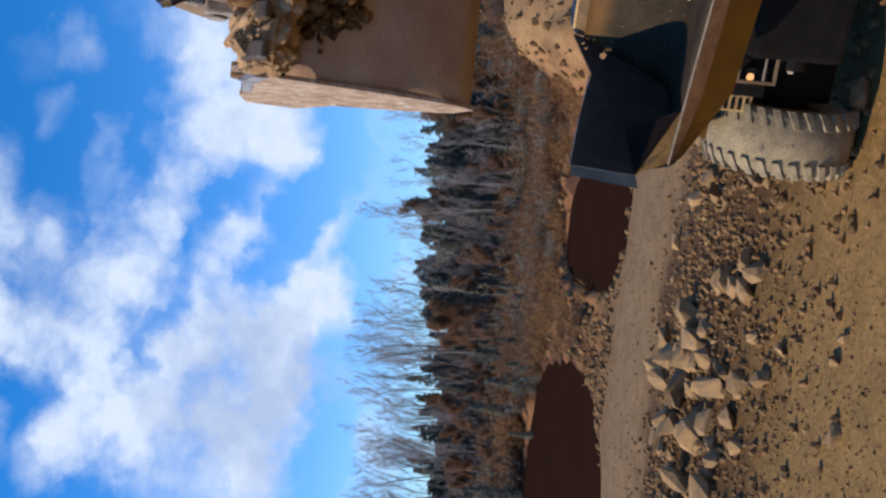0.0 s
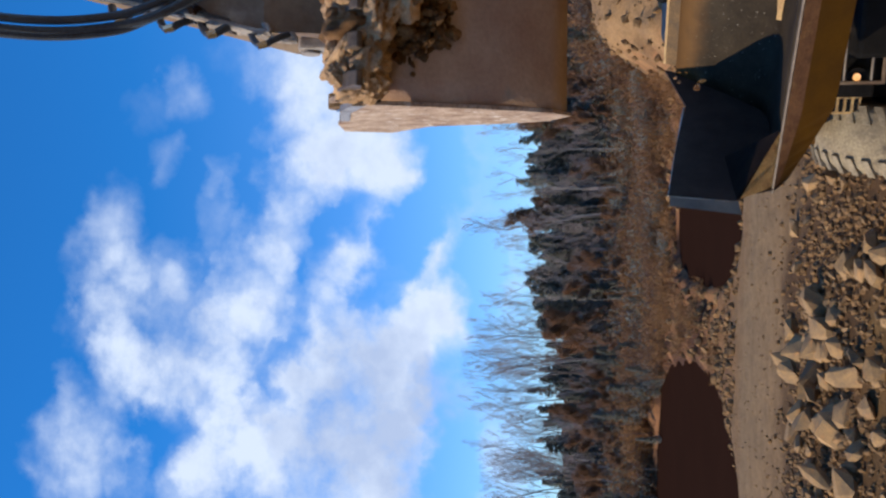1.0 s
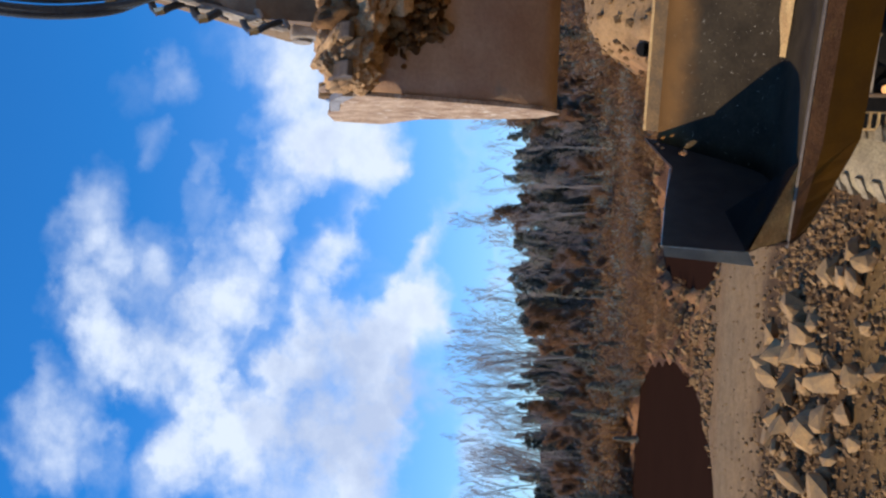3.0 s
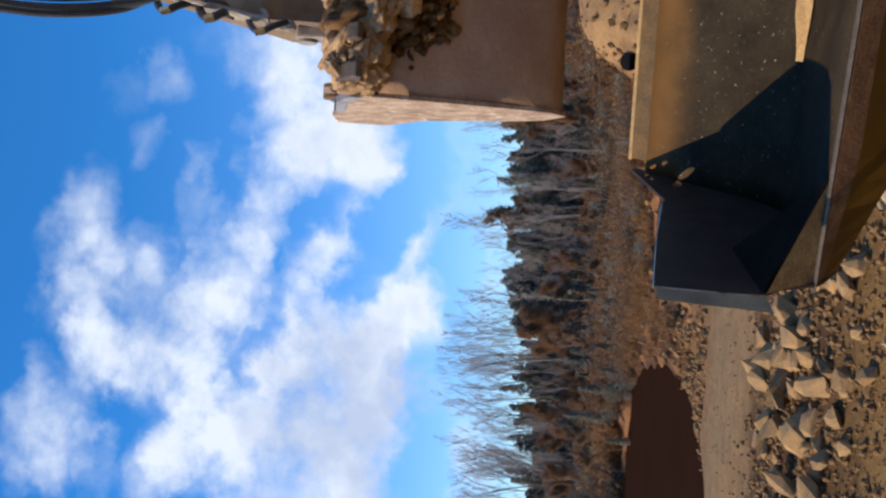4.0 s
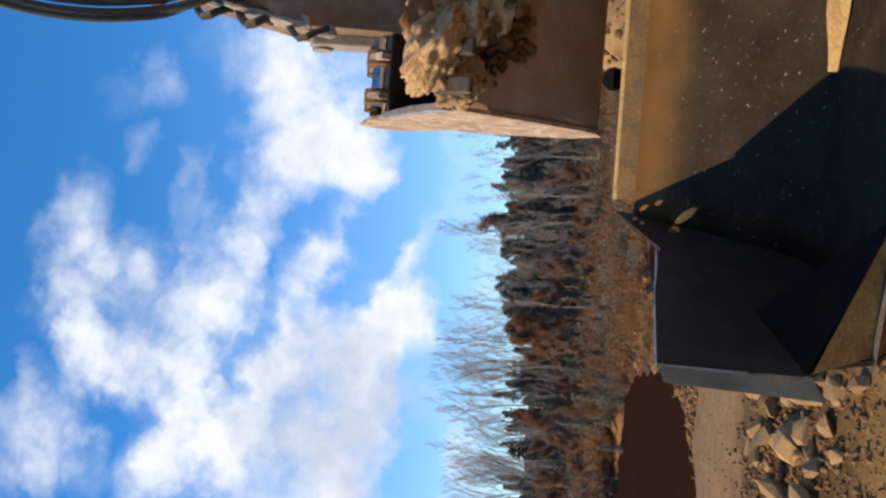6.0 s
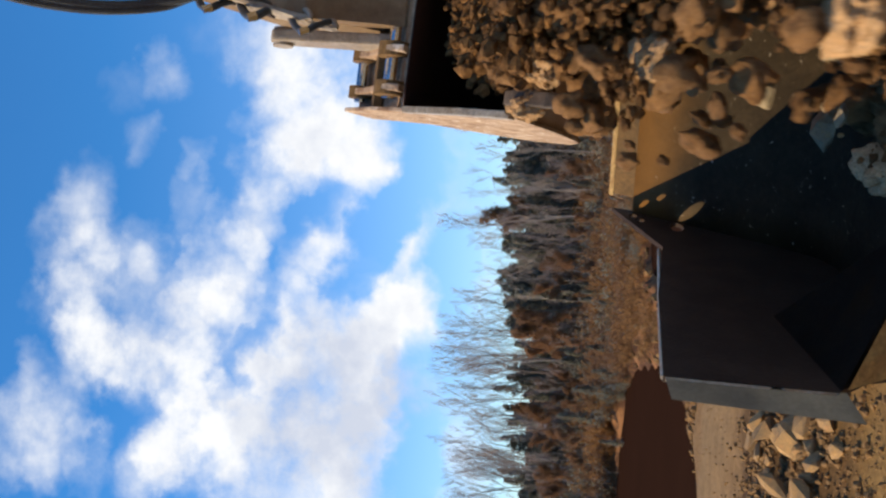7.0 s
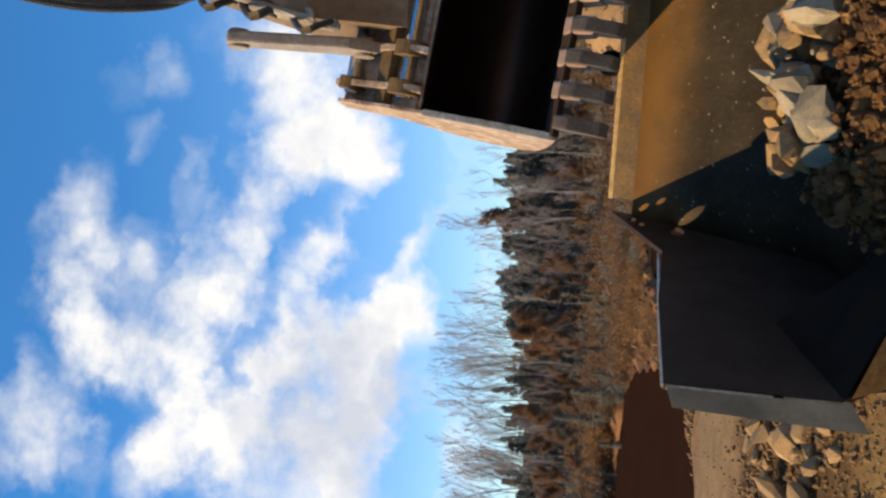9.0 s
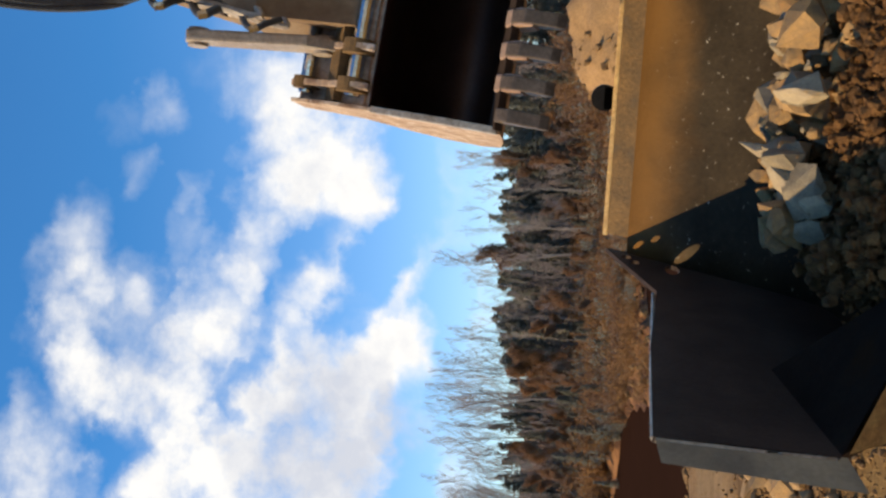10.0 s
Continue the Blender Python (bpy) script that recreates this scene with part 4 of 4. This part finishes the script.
        tube(bm, [(0.02 + dx, -0.55, 0.78), (-0.16 + dx, -0.72, 0.98 + 0.03 * k), (-0.25 + dx, -0.82, 1.2), (-0.31 + dx, -1.0, 1.5), (-0.29 + dx, -1.2, 1.85), (-0.15 + dx, -1.5, 2.3)], r)
        part("hose_loop", bm, RUBBER, arm, "black looping hydraulic hose")
    return arm, b


ARM, SCOOP = build_digger()


# ---- spoil carried and tipped ----
def crumbs(rng, count):
    """A loose clump of crumbling soil, as wide as one metre."""
    src = []
    for _ in range(3):
        tmp = stone_mesh(rng, 0.3)
        idx = {v: i for i, v in enumerate(tmp.verts)}
        src.append(([v.co.copy() for v in tmp.verts], [tuple(idx[v] for v in f.verts) for f in tmp.faces]))
        tmp.free()
    verts, faces = [], []
    for _ in range(count):
        p = Vector((rng.uniform(-0.5, 0.5), rng.uniform(-0.5, 0.5), rng.uniform(-0.4, 0.4)))
        s = 0.014 + 0.30 * rng.random() ** 5
        m = Matrix.Translation(p) @ pose(0, 0, 0, rng.uniform(0, 360), rng.uniform(0, 360), 0)
        tv, tf = src[rng.randrange(3)]
        n = len(verts)
        verts += [m @ (q * s) for q in tv]
        faces += [tuple(i + n for i in f) for f in tf]
    me = bpy.data.meshes.new("crumbs")
    me.from_pydata(verts, [], faces)
    me.materials.append(SOIL)
    return me


def build_spoil():
    rng = random.Random(7)
    clods = [mesh_of("clod", clod_mesh(rng), SOIL_LUMP, True) for _ in range(5)]
    heaps = [mesh_of("clay_heap", clod_mesh(rng, 5), CLAY, True) for _ in range(3)]
    stones = [mesh_of("stone", stone_mesh(rng), STONE) for _ in range(6)]
    grey = [mesh_of("grey_stone", stone_mesh(rng, 0.45), GREY_STONE) for _ in range(4)]
    loose = [crumbs(rng, 420) for _ in range(6)]
    made = []
    for k in range(680):
        if k < 9:
            size, me, name = rng.uniform(0.50, 0.60), heaps[k % 3], "soil_clod"
        elif k < 18:
            size, me, name = rng.uniform(0.26, 0.34), heaps[k % 3], "soil_clod"
        elif k < 190:
            size, me, name = rng.uniform(0.30, 0.46), loose[k % 6], "crumbling_soil"
        elif k < 440:
            size, me, name = rng.uniform(0.12, 0.36) if k < 380 else rng.uniform(0.06, 0.14), clods[k % 5], "soil_clod"
        elif k < 600:
            size, me, name = 0.10 + 0.34 * rng.random() ** 2, (stones + grey)[k % 10], "stone"
        else:
            size, me, name = rng.uniform(0.04, 0.10), (stones + grey)[k % 10], "stone"
        ob = new(name, me)
        ob.scale = (size, size * rng.uniform(0.7, 1.1), size * rng.uniform(0.6, 1.0))
        if name == "crumbling_soil":
            tagged(ob, "loose crumbling brown soil tipped from the bucket", "soil", kind="stuff")
        else:
            tagged(ob, "brown damp lump of tipped soil" if name == "soil_clod" else "pale angular stone in the tipped spoil", "soil" if name == "soil_clod" else "stone", "tipped spoil")
        # a place in the curled bucket: heaped on its mouth, or hanging over the lip and teeth
        x = rng.uniform(-0.42, 0.6) if name == "soil_clod" else rng.uniform(-0.3, 0.6)
        dome = max(0.0, 1 - ((x - 0.2) / 0.72) ** 2)
        if name == "crumbling_soil" or name == "stone":
            away, up = rng.uniform(-0.72, 0.0), -0.42 + 0.16 * dome * rng.random()
            if name == "stone":
                up -= 0.06
        else:
            away = rng.uniform(-1.06, -0.62)
            front = (-0.62 - away) / 0.44
            if k < 9:
                x, away = -0.36 + 0.12 * k, -0.86 - 0.10 * (k % 2)
                front, dome = 0.6, max(0.0, 1 - ((x - 0.2) / 0.72) ** 2)
            elif k < 18:
                x, away = -0.56 + 0.05 * (k - 9), -0.92 - 0.05 * (k % 3)
            up = -0.06 - 0.10 * (1 - dome) - (0.46 * dome * front + 0.03) * rng.random()
        c, sn = math.cos(radians(63)), math.sin(radians(63))
        x, y, z = x, c * away - sn * up, sn * away + c * up
        made.append((ob, Vector((x, y, z)), rng.random()))
    return made


SPOIL = build_spoil()


# ---- rocks on the ground ----
def build_rocks():
    rng = random.Random(3)
    meshes = [mesh_of("rock", stone_mesh(rng, 0.4), STONE) for _ in range(9)]
    big = [(1.83, 19.15, 1.0), (0.54, 23.1, 0.9), (-0.38, 22.7, 0.7), (-0.95, 19.9, 1.3), (0.17, 16.5, 0.9), (-1.83, 18.2, 1.2), (-2.72, 20.2, 1.6), (-1.99, 16.3, 0.9), (-3.55, 18.9, 1.5),
           (-3.55, 17.35, 0.9), (-4.08, 21.9, 1.4), (-2.7, 16.7, 1.0), (-3.0, 18.0, 1.2), (-2.0, 19.2, 0.9), (-4.6, 19.5, 1.5), (-5.0, 17.5, 1.1), (-1.12, 12.66, 0.5), (-0.77, 12.4, 0.4), (-2.08, 12.4, 0.6)]
    places = [(x, y, s * 0.72) for x, y, s in big]
    for _ in range(250):
        a, x = rng.gauss(18.8, 2.0), rng.uniform(-7.5, 4.5)
        places.append((x, a - 0.22 * x, rng.choice((0.16, 0.2, 0.26, 0.34, 0.5, 0.85)) * (1.2 if x < -1 else 0.8)))
    for x, y, s in places:
        ob = new("rock", meshes[rng.randrange(9)])
        ob.matrix_basis = pose(x, y, height(x, y) + 0.16 * s, rng.uniform(-40, 40), rng.uniform(-40, 40), rng.uniform(0, 360)) @ Matrix.Diagonal((s, s * rng.uniform(0.7, 1.0), s * rng.uniform(0.6, 0.95), 1))
        tagged(ob, "angular broken rock lying in the rubble heap" if y > 14 else "small broken rock on the sandy floor", "rock", "broken rocks")
    # gravel and rubble, too many to count
    verts, faces = [], []
    tmp = stone_mesh(rng, 0.3)
    tmp.verts.ensure_lookup_table()
    tv = [v.co.copy() for v in tmp.verts]
    idx = {v: i for i, v in enumerate(tmp.verts)}
    tf = [tuple(idx[v] for v in f.verts) for f in tmp.faces]
    tmp.free()
    for k in range(15000):
        u = rng.random()
        if u < 0.12:
            a, x = rng.uniform(36, 66), rng.uniform(-18, 14)
            s = rng.choice((0.12, 0.18, 0.25, 0.4, 0.6))
        elif u < 0.55:
            a, x = rng.gauss(18.5, 2.8), rng.uniform(-9, 7)
            s = rng.choice((0.06, 0.08, 0.1, 0.14, 0.2))
        elif u < 0.75:
            a, x = rng.uniform(32, 42), rng.uniform(-14, 14)
            s = rng.choice((0.1, 0.15, 0.2, 0.35))
        elif 0.79 <= u < 0.89:
            continue
        elif u < 0.79:
            a, x = rng.uniform(24, 33), rng.uniform(-12, 10)
            s = rng.choice((0.04, 0.06, 0.08))
        else:
            a, x = rng.uniform(10, 15.5), rng.uniform(-5.5, -0.2) + 0.3 * rng.gauss(0, 1)
            s = rng.choice((0.02, 0.03, 0.04, 0.06))
        y = a - 0.22 * x
        if any(pond_reach(x, y, cx, cy, rx, ry) < 1.6 for cx, cy, rx, ry, deep in PONDS):
            continue
        m = pose(x, y, height(x, y) + 0.2 * s, rng.uniform(0, 360), rng.uniform(0, 360), rng.uniform(0, 360))
        n = len(verts)
        verts += [m @ (p * s) for p in tv]
        faces += [tuple(i + n for i in f) for f in tf]
    me = bpy.data.meshes.new("gravel")
    me.from_pydata(verts, [], faces)
    me.materials.append(GRAVEL)
    tagged(new("gravel", me), "loose brown gravel and rubble on the quarry floor", "gravel", kind="stuff")


build_rocks()


# ---- trees ----
def leaf(verts, faces, p, d, w, l):
    """A small folded leaf or needle spray."""
    d = d.normalized()
    s = d.cross(Vector((0.3, 0.2, 1))).normalized() * w
    n = len(verts)
    verts += [p - s * 0.3, p + d * l * 0.5 + s, p + d * l, p + d * l * 0.5 - s + Vector((0, 0, -w * 0.3))]
    faces += [(n, n + 1, n + 2), (n, n + 2, n + 3)]


def stick_to(verts, faces, a, b, ra, rb, sides=5):
    q = (b - a).to_track_quat("Z", "Y").to_matrix()
    n = len(verts)
    for p, r in ((a, ra), (b, rb)):
        for k in range(sides):
            verts.append(p + q @ Vector((math.cos(k * math.tau / sides) * r, math.sin(k * math.tau / sides) * r, 0)))
    for k in range(sides):
        j = (k + 1) % sides
        faces.append((n + k, n + j, n + sides + j, n + sides + k))


def to_mesh(name, verts, faces, material):
    me = bpy.data.meshes.new(name)
    me.from_pydata(verts, [], faces)
    me.materials.append(material)
    return me


def conifer(rng, h):
    taper, wide = rng.uniform(0.5, 0.85), rng.uniform(0.17, 0.23)
    tv, tf, cv, cf = [], [], [], []
    stick_to(tv, tf, Vector((0, 0, -0.3)), Vector((0, 0, h)), h * 0.014, 0.02, 7)
    z = h * rng.uniform(0.04, 0.12)
    while z < h * 0.99:
        r = (1 - z / h) ** taper * h * wide * rng.uniform(0.6, 1.2) + 0.12
        for k in range(rng.randrange(5, 8)):
            a = rng.uniform(0, math.tau)
            d = Vector((math.cos(a), math.sin(a), rng.uniform(-0.25, 0.15)))
            e = Vector((0, 0, z)) + d * r * rng.uniform(0.6, 1.1)
            e.z = min(h, e.z + rng.uniform(-0.035, 0.035) * h)
            stick_to(tv, tf, Vector((0, 0, z)), e, 0.03, 0.01, 3)
            for j in range(17):
                p = Vector((0, 0, z)).lerp(e, rng.uniform(0.25, 1.0))
                leaf(cv, cf, p, d + Vector((rng.gauss(0, 0.7), rng.gauss(0, 0.7), rng.gauss(-0.2, 0.4))), rng.uniform(0.08, 0.16), rng.uniform(0.28, 0.6))
        z += h * 0.025 * rng.uniform(0.7, 1.3)
    return tv, tf, cv, cf


def bare(rng, h, leaves=0, birch=False):
    tv, tf, cv, cf = [], [], [], []

    def grow(p, d, l, r, level):
        steps = 3
        for i in range(steps):
            d2 = (d + Vector((rng.gauss(0, 0.10), rng.gauss(0, 0.10), rng.gauss(0.05, 0.05)))).normalized()
            e = p + d2 * l / steps
            if level < 2:
                stick_to(tv, tf, p, e, r * (1 - i / steps * 0.5), r * (1 - (i + 1) / steps * 0.5), 5)
            else:
                stick_to(cv, cf, p, e, r, r * 0.8, 3)
            p, d = e, d2
            if level < 4:
                for _ in range((2, 3, 2, 2)[level] if i else (0, 1, 1, 1)[level]):
                    a = rng.uniform(0, math.tau)
                    side = Vector((math.cos(a), math.sin(a), rng.uniform(0.7, 1.8)))
                    grow(p, (d * 0.55 + side * 0.7).normalized(), l * rng.uniform(0.30, 0.50), max(r * 0.40, 0.007), level + 1)
            if leaves and level >= 2:
                for _ in range(leaves):
                    leaf(cv, cf, p + Vector((rng.gauss(0, 0.2), rng.gauss(0, 0.2), rng.gauss(0, 0.2))), Vector((rng.gauss(0, 1), rng.gauss(0, 1), rng.gauss(0, 1))), 0.07, 0.2)

    stick_to(tv, tf, Vector((0, 0, -0.3)), Vector((0, 0, h * 0.3)), h * 0.008, h * 0.0065, 6)
    grow(Vector((0, 0, h * 0.3)), Vector((rng.gauss(0, 0.04), rng.gauss(0, 0.04), 1)), h * 0.68, h * 0.0065, 0)
    return tv, tf, cv, cf


def bush(rng, h, leaves):
    cv, cf = [], []
    for k in range(46):
        a, lean = rng.uniform(0, math.tau), rng.uniform(0.1, 0.9)
        p = Vector((rng.gauss(0, h * 0.3), rng.gauss(0, h * 0.3), -0.1))
        e = p + Vector((math.cos(a) * lean, math.sin(a) * lean, 1)) * h * rng.uniform(0.5, 1.0)
        stick_to(cv, cf, p, e, 0.009, 0.003, 3)
        for j in range(leaves):
            q = p.lerp(e, rng.uniform(0.3, 1.05))
            leaf(cv, cf, q, Vector((rng.gauss(0, 1), rng.gauss(0, 1), rng.gauss(0.3, 1))), rng.uniform(0.012, 0.035), rng.uniform(0.06, 0.18))
    return cv, cf


def tree_of(name, data, trunk_mat, crown_mat, label, category, group):
    tv, tf, cv, cf = data
    root = tagged(new(name), label, category, group)
    trunk = new("trunk", to_mesh("trunk", tv, tf, trunk_mat))
    crown = new("crown", to_mesh("crown", cv, cf, crown_mat))
    trunk.parent = crown.parent = root
    return root


def build_trees():
    rng = random.Random(11)
    kinds = {
        "pine": [tree_of("pine_tree", conifer(rng, h), BARK, NEEDLES, "dark green conifer in the wood edge", "tree", "wood edge") for h in (11, 12.5, 10, 11.5, 12, 10.5)],
        "bare": [tree_of("bare_tree", bare(rng, h), BARK, TWIG, "leafless grey deciduous tree in the wood edge", "tree", "wood edge") for h in (12.5, 14, 11.5)],
        "birch": [tree_of("birch_tree", bare(rng, h), BIRCH, TWIG, "slim pale-barked leafless birch", "tree", "wood edge") for h in (11, 12.5)],
        "oak": [tree_of("oak_tree", bare(rng, h, 2), BARK, RUSSET, "oak with clinging russet autumn leaves", "tree", "wood edge") for h in (9.5, 8)],
    }
    used = set()

    def put(kind, x, y, s=1.0):
        src = kinds[kind][rng.randrange(len(kinds[kind]))]
        m = pose(x, y, height(x, y), rng.uniform(-2, 2), rng.uniform(-2, 2), rng.uniform(0, 360))
        if src not in used:
            used.add(src)
            src.matrix_basis = m
            src.scale = (s, s, s)
            return
        ob = copy_thing(src, m)
        ob.scale = (s, s, s)

    # skyline, from the open side to the digger's side
    for _ in range(170):
        x = rng.uniform(-9, 26)
        put("pine", x, rng.uniform(94, 125), rng.uniform(0.74, 0.92))
    for _ in range(40):
        put("pine", rng.uniform(20, 42), rng.uniform(96, 124), rng.uniform(0.75, 1.0))
    for _ in range(100):
        x = rng.uniform(-42, -8)
        put("pine", x, rng.uniform(96, 130), rng.uniform(0.5, 0.8))
    for _ in range(95):
        put("bare", rng.uniform(-40, -6), rng.uniform(92, 114), rng.uniform(0.62, 1.04))
    for x, y, s in ((3.4, 92, 0.92), (2.2, 95, 0.88), (2.8, 94, 0.84), (12.0, 96, 0.86), (13, 94, 0.82)):
        put("bare", x, y, s)
    # brown leafless saplings before the conifers
    for _ in range(110):
        y = rng.uniform(82, 95)
        put("bare", rng.uniform(-0.34, 0.26) * y, y, rng.uniform(0.24, 0.42))
    for _ in range(26):
        y = rng.uniform(80, 94)
        put("oak", rng.uniform(-0.32, 0.2) * y, y, rng.uniform(0.32, 0.6))
    for x, y, k in ((3.0, 94, 1.05), (12.6, 95, 1.0)):
        put("oak", x, y, k)
    for _ in range(6):
        put("bare", rng.uniform(-6, 20), rng.uniform(92, 108), rng.uniform(0.45, 0.6))
    for x in (-1.5, -3.2, -4.4, 3.0, 3.7, 7.2, 9.5, 1.2, -9, -13, -20):
        put("birch", x, rng.uniform(84, 92), rng.uniform(0.5, 0.62))
    for _ in range(13):
        put("birch", rng.uniform(-24, 12), rng.uniform(80, 92), rng.uniform(0.5, 0.85))
    for _ in range(10):
        put("oak", rng.uniform(-30, 14), rng.uniform(80, 95), rng.uniform(0.45, 0.8))
    for x in (-4.5, -6.0, -7.5):
        put("oak", x, 83, 0.7)
    for _ in range(40):
        y = rng.uniform(70, 90)
        put(("bare", "oak", "oak", "pine")[rng.randrange(4)], rng.uniform(-0.32, 0.24) * y, y, rng.uniform(0.22, 0.42))
    # young pines on the bank
    for _ in range(22):
        put("pine", rng.uniform(-24, 0), rng.uniform(66, 84), rng.uniform(0.2, 0.42))
    for group, mat, leaves, count, lo, hi in (("russet_brush", RUSSET, 9, 380, 62, 98), ("dry_brush", DRY, 8, 430, 38, 96), ("green_brush", NEEDLES, 14, 110, 58, 92)):
        verts, faces = [], []
        protos = [bush(rng, 1.0, leaves) for _ in range(3)]
        for _ in range(count):
            y = rng.uniform(lo, hi)
            x = rng.uniform(-0.34, 0.26) * y
            if (x / y > 0.19 and y < 70) or any(pond_reach(x, y, cx, cy, rx, ry) < 1.7 for cx, cy, rx, ry, deep in PONDS):
                continue
            s = rng.uniform(0.6, 1.2) * (0.9 + max(0, y - 52) / 18)
            m = pose(x, y, height(x, y), 0, 0, rng.uniform(0, 360)) @ Matrix.Diagonal((s * 1.2, s * 1.2, s, 1))
            pv, pf = protos[rng.randrange(3)]
            n = len(verts)
            verts += [m @ p for p in pv]
            faces += [tuple(i + n for i in f) for f in pf]
        words = {"russet_brush": "russet leafy autumn brush on the bank", "dry_brush": "dry tan brush and stalks on the bank", "green_brush": "low dark green evergreen brush"}
        tagged(new(group, to_mesh(group, verts, faces, mat)), words[group], "brush", kind="stuff")


build_trees()


# ---- movement ----
def motions():
    rows, wheel_rows, last, turned = [], [], None, 0.0
    for t, x, y, z, turn, curl in BUCKET_ROWS:
        m = loader_pose(t, x, y)
        rows.append((t, m, m.inverted() @ bucket_pose(x, y, z, turn, curl)))
        if last is not None:
            d = (m.translation - last)
            h = radians(body_turn(t))
            turned += math.degrees(d.dot(Vector((-math.sin(h), -math.cos(h), 0))) / 1.0)
        last = m.translation.copy()
        wheel_rows.append((t, turned))
    walk(LOADER, [(t, m) for t, m, b in rows])
    walk(LOADER_BUCKET, [(t, b) for t, m, b in rows])
    for wheel, (wx, wy, wz) in zip(WHEELS, WHEEL_PLACES):
        keyed = []
        for (t0, a0), (t1, a1) in zip(wheel_rows, wheel_rows[1:]):
            keyed += [(t0, a0)] + ([((t0 + t1) / 2, (a0 + a1) / 2)] if abs(a1 - a0) > 60 else [])
        keyed.append(wheel_rows[-1])
        walk(wheel, [(t, pose(wx, wy, 1.0, -a) @ pose(0, 0, 0, 0, 0, wz)) for t, a in keyed])
    times = sorted({r[0] for r in ARM_ROWS} | {r[0] for r in CURL_ROWS})
    walk(ARM, [(t, arm_pose(t)) for t in times])
    walk(SCOOP, [(t, scoop_pose(t)) for t in times])
    for link in LINKS:
        walk(link, [(t, pose(0.10 * fold(t), 0.2 * fold(t), -0.62 * fold(t))) for t in times])
    # each lump rides in the bucket, slides off, drops and comes to rest in the loader's bucket
    rng = random.Random(5)
    rest = [bucket_pose(*r[1:]) for r in BUCKET_ROWS if r[0] == 8.0][0]
    order = sorted(SPOIL, key=lambda s: s[1].z + 0.5 * s[1].y + (1.6 if s[0].name.startswith("stone") else 0.9) * (s[2] - 0.5))
    for k, (ob, p, r) in enumerate(order):
        f = k / len(order)
        go = 5.9 + 2.3 * f ** 1.2
        spin = [rng.uniform(-60, 60) for _ in range(3)]
        keyed = []
        for t in [q for q in times if q < go - 0.05] + [go]:
            slid = max(0.0, min(1.0, (t - 5.8) / (go - 5.8))) if t > 5.8 else 0.0
            at = p.lerp(Vector((p.x, -0.34 + 0.2 * (r - 0.5), -0.95)), slid * slid)
            keyed.append((t, arm_pose(t) @ scoop_pose(t) @ Matrix.Translation(at) @ pose(0, 0, 0, r * 300, r * 170, r * 90)))
        start = keyed[-1][1]
        a = start.translation
        if ob.name.startswith("stone"):
            end = rest @ Vector((rng.uniform(-0.9, 0.95), rng.uniform(-1.65, -0.8), 0.0))
            end.z += 0.25 + 0.25 * f
        else:
            end = rest @ Vector((rng.uniform(-0.9, 1.0), rng.uniform(-1.3, -0.3), 0.0))
            end.z += 0.03 + 0.16 * rng.random() * f
        drop = max(0.3, a.z - end.z)
        fall = math.sqrt(2 * drop / 9.81) * rng.uniform(1.1, 1.7)
        fall = min(fall, 8.8 - go)
        for f in (0.3, 0.6, 0.85, 1.0):
            q = a.lerp(end, f)
            q.z = a.z - drop * f * f
            q.x, q.y = a.x + (end.x - a.x) * f ** 1.2, a.y + (end.y - a.y) * f ** 1.2
            q.x -= 0.5 * r * math.sin(math.pi * min(1.0, f * 0.9))
            keyed.append((go + fall * f, Matrix.Translation(q) @ pose(0, 0, 0, *[s * f for s in spin]) @ start.to_3x3().normalized().to_4x4()))
        keyed.append((10.0, keyed[-1][1]))
        size = ob.scale.copy()
        walk(ob, [(t, m) for t, m in keyed])
        ob.scale = size


motions()
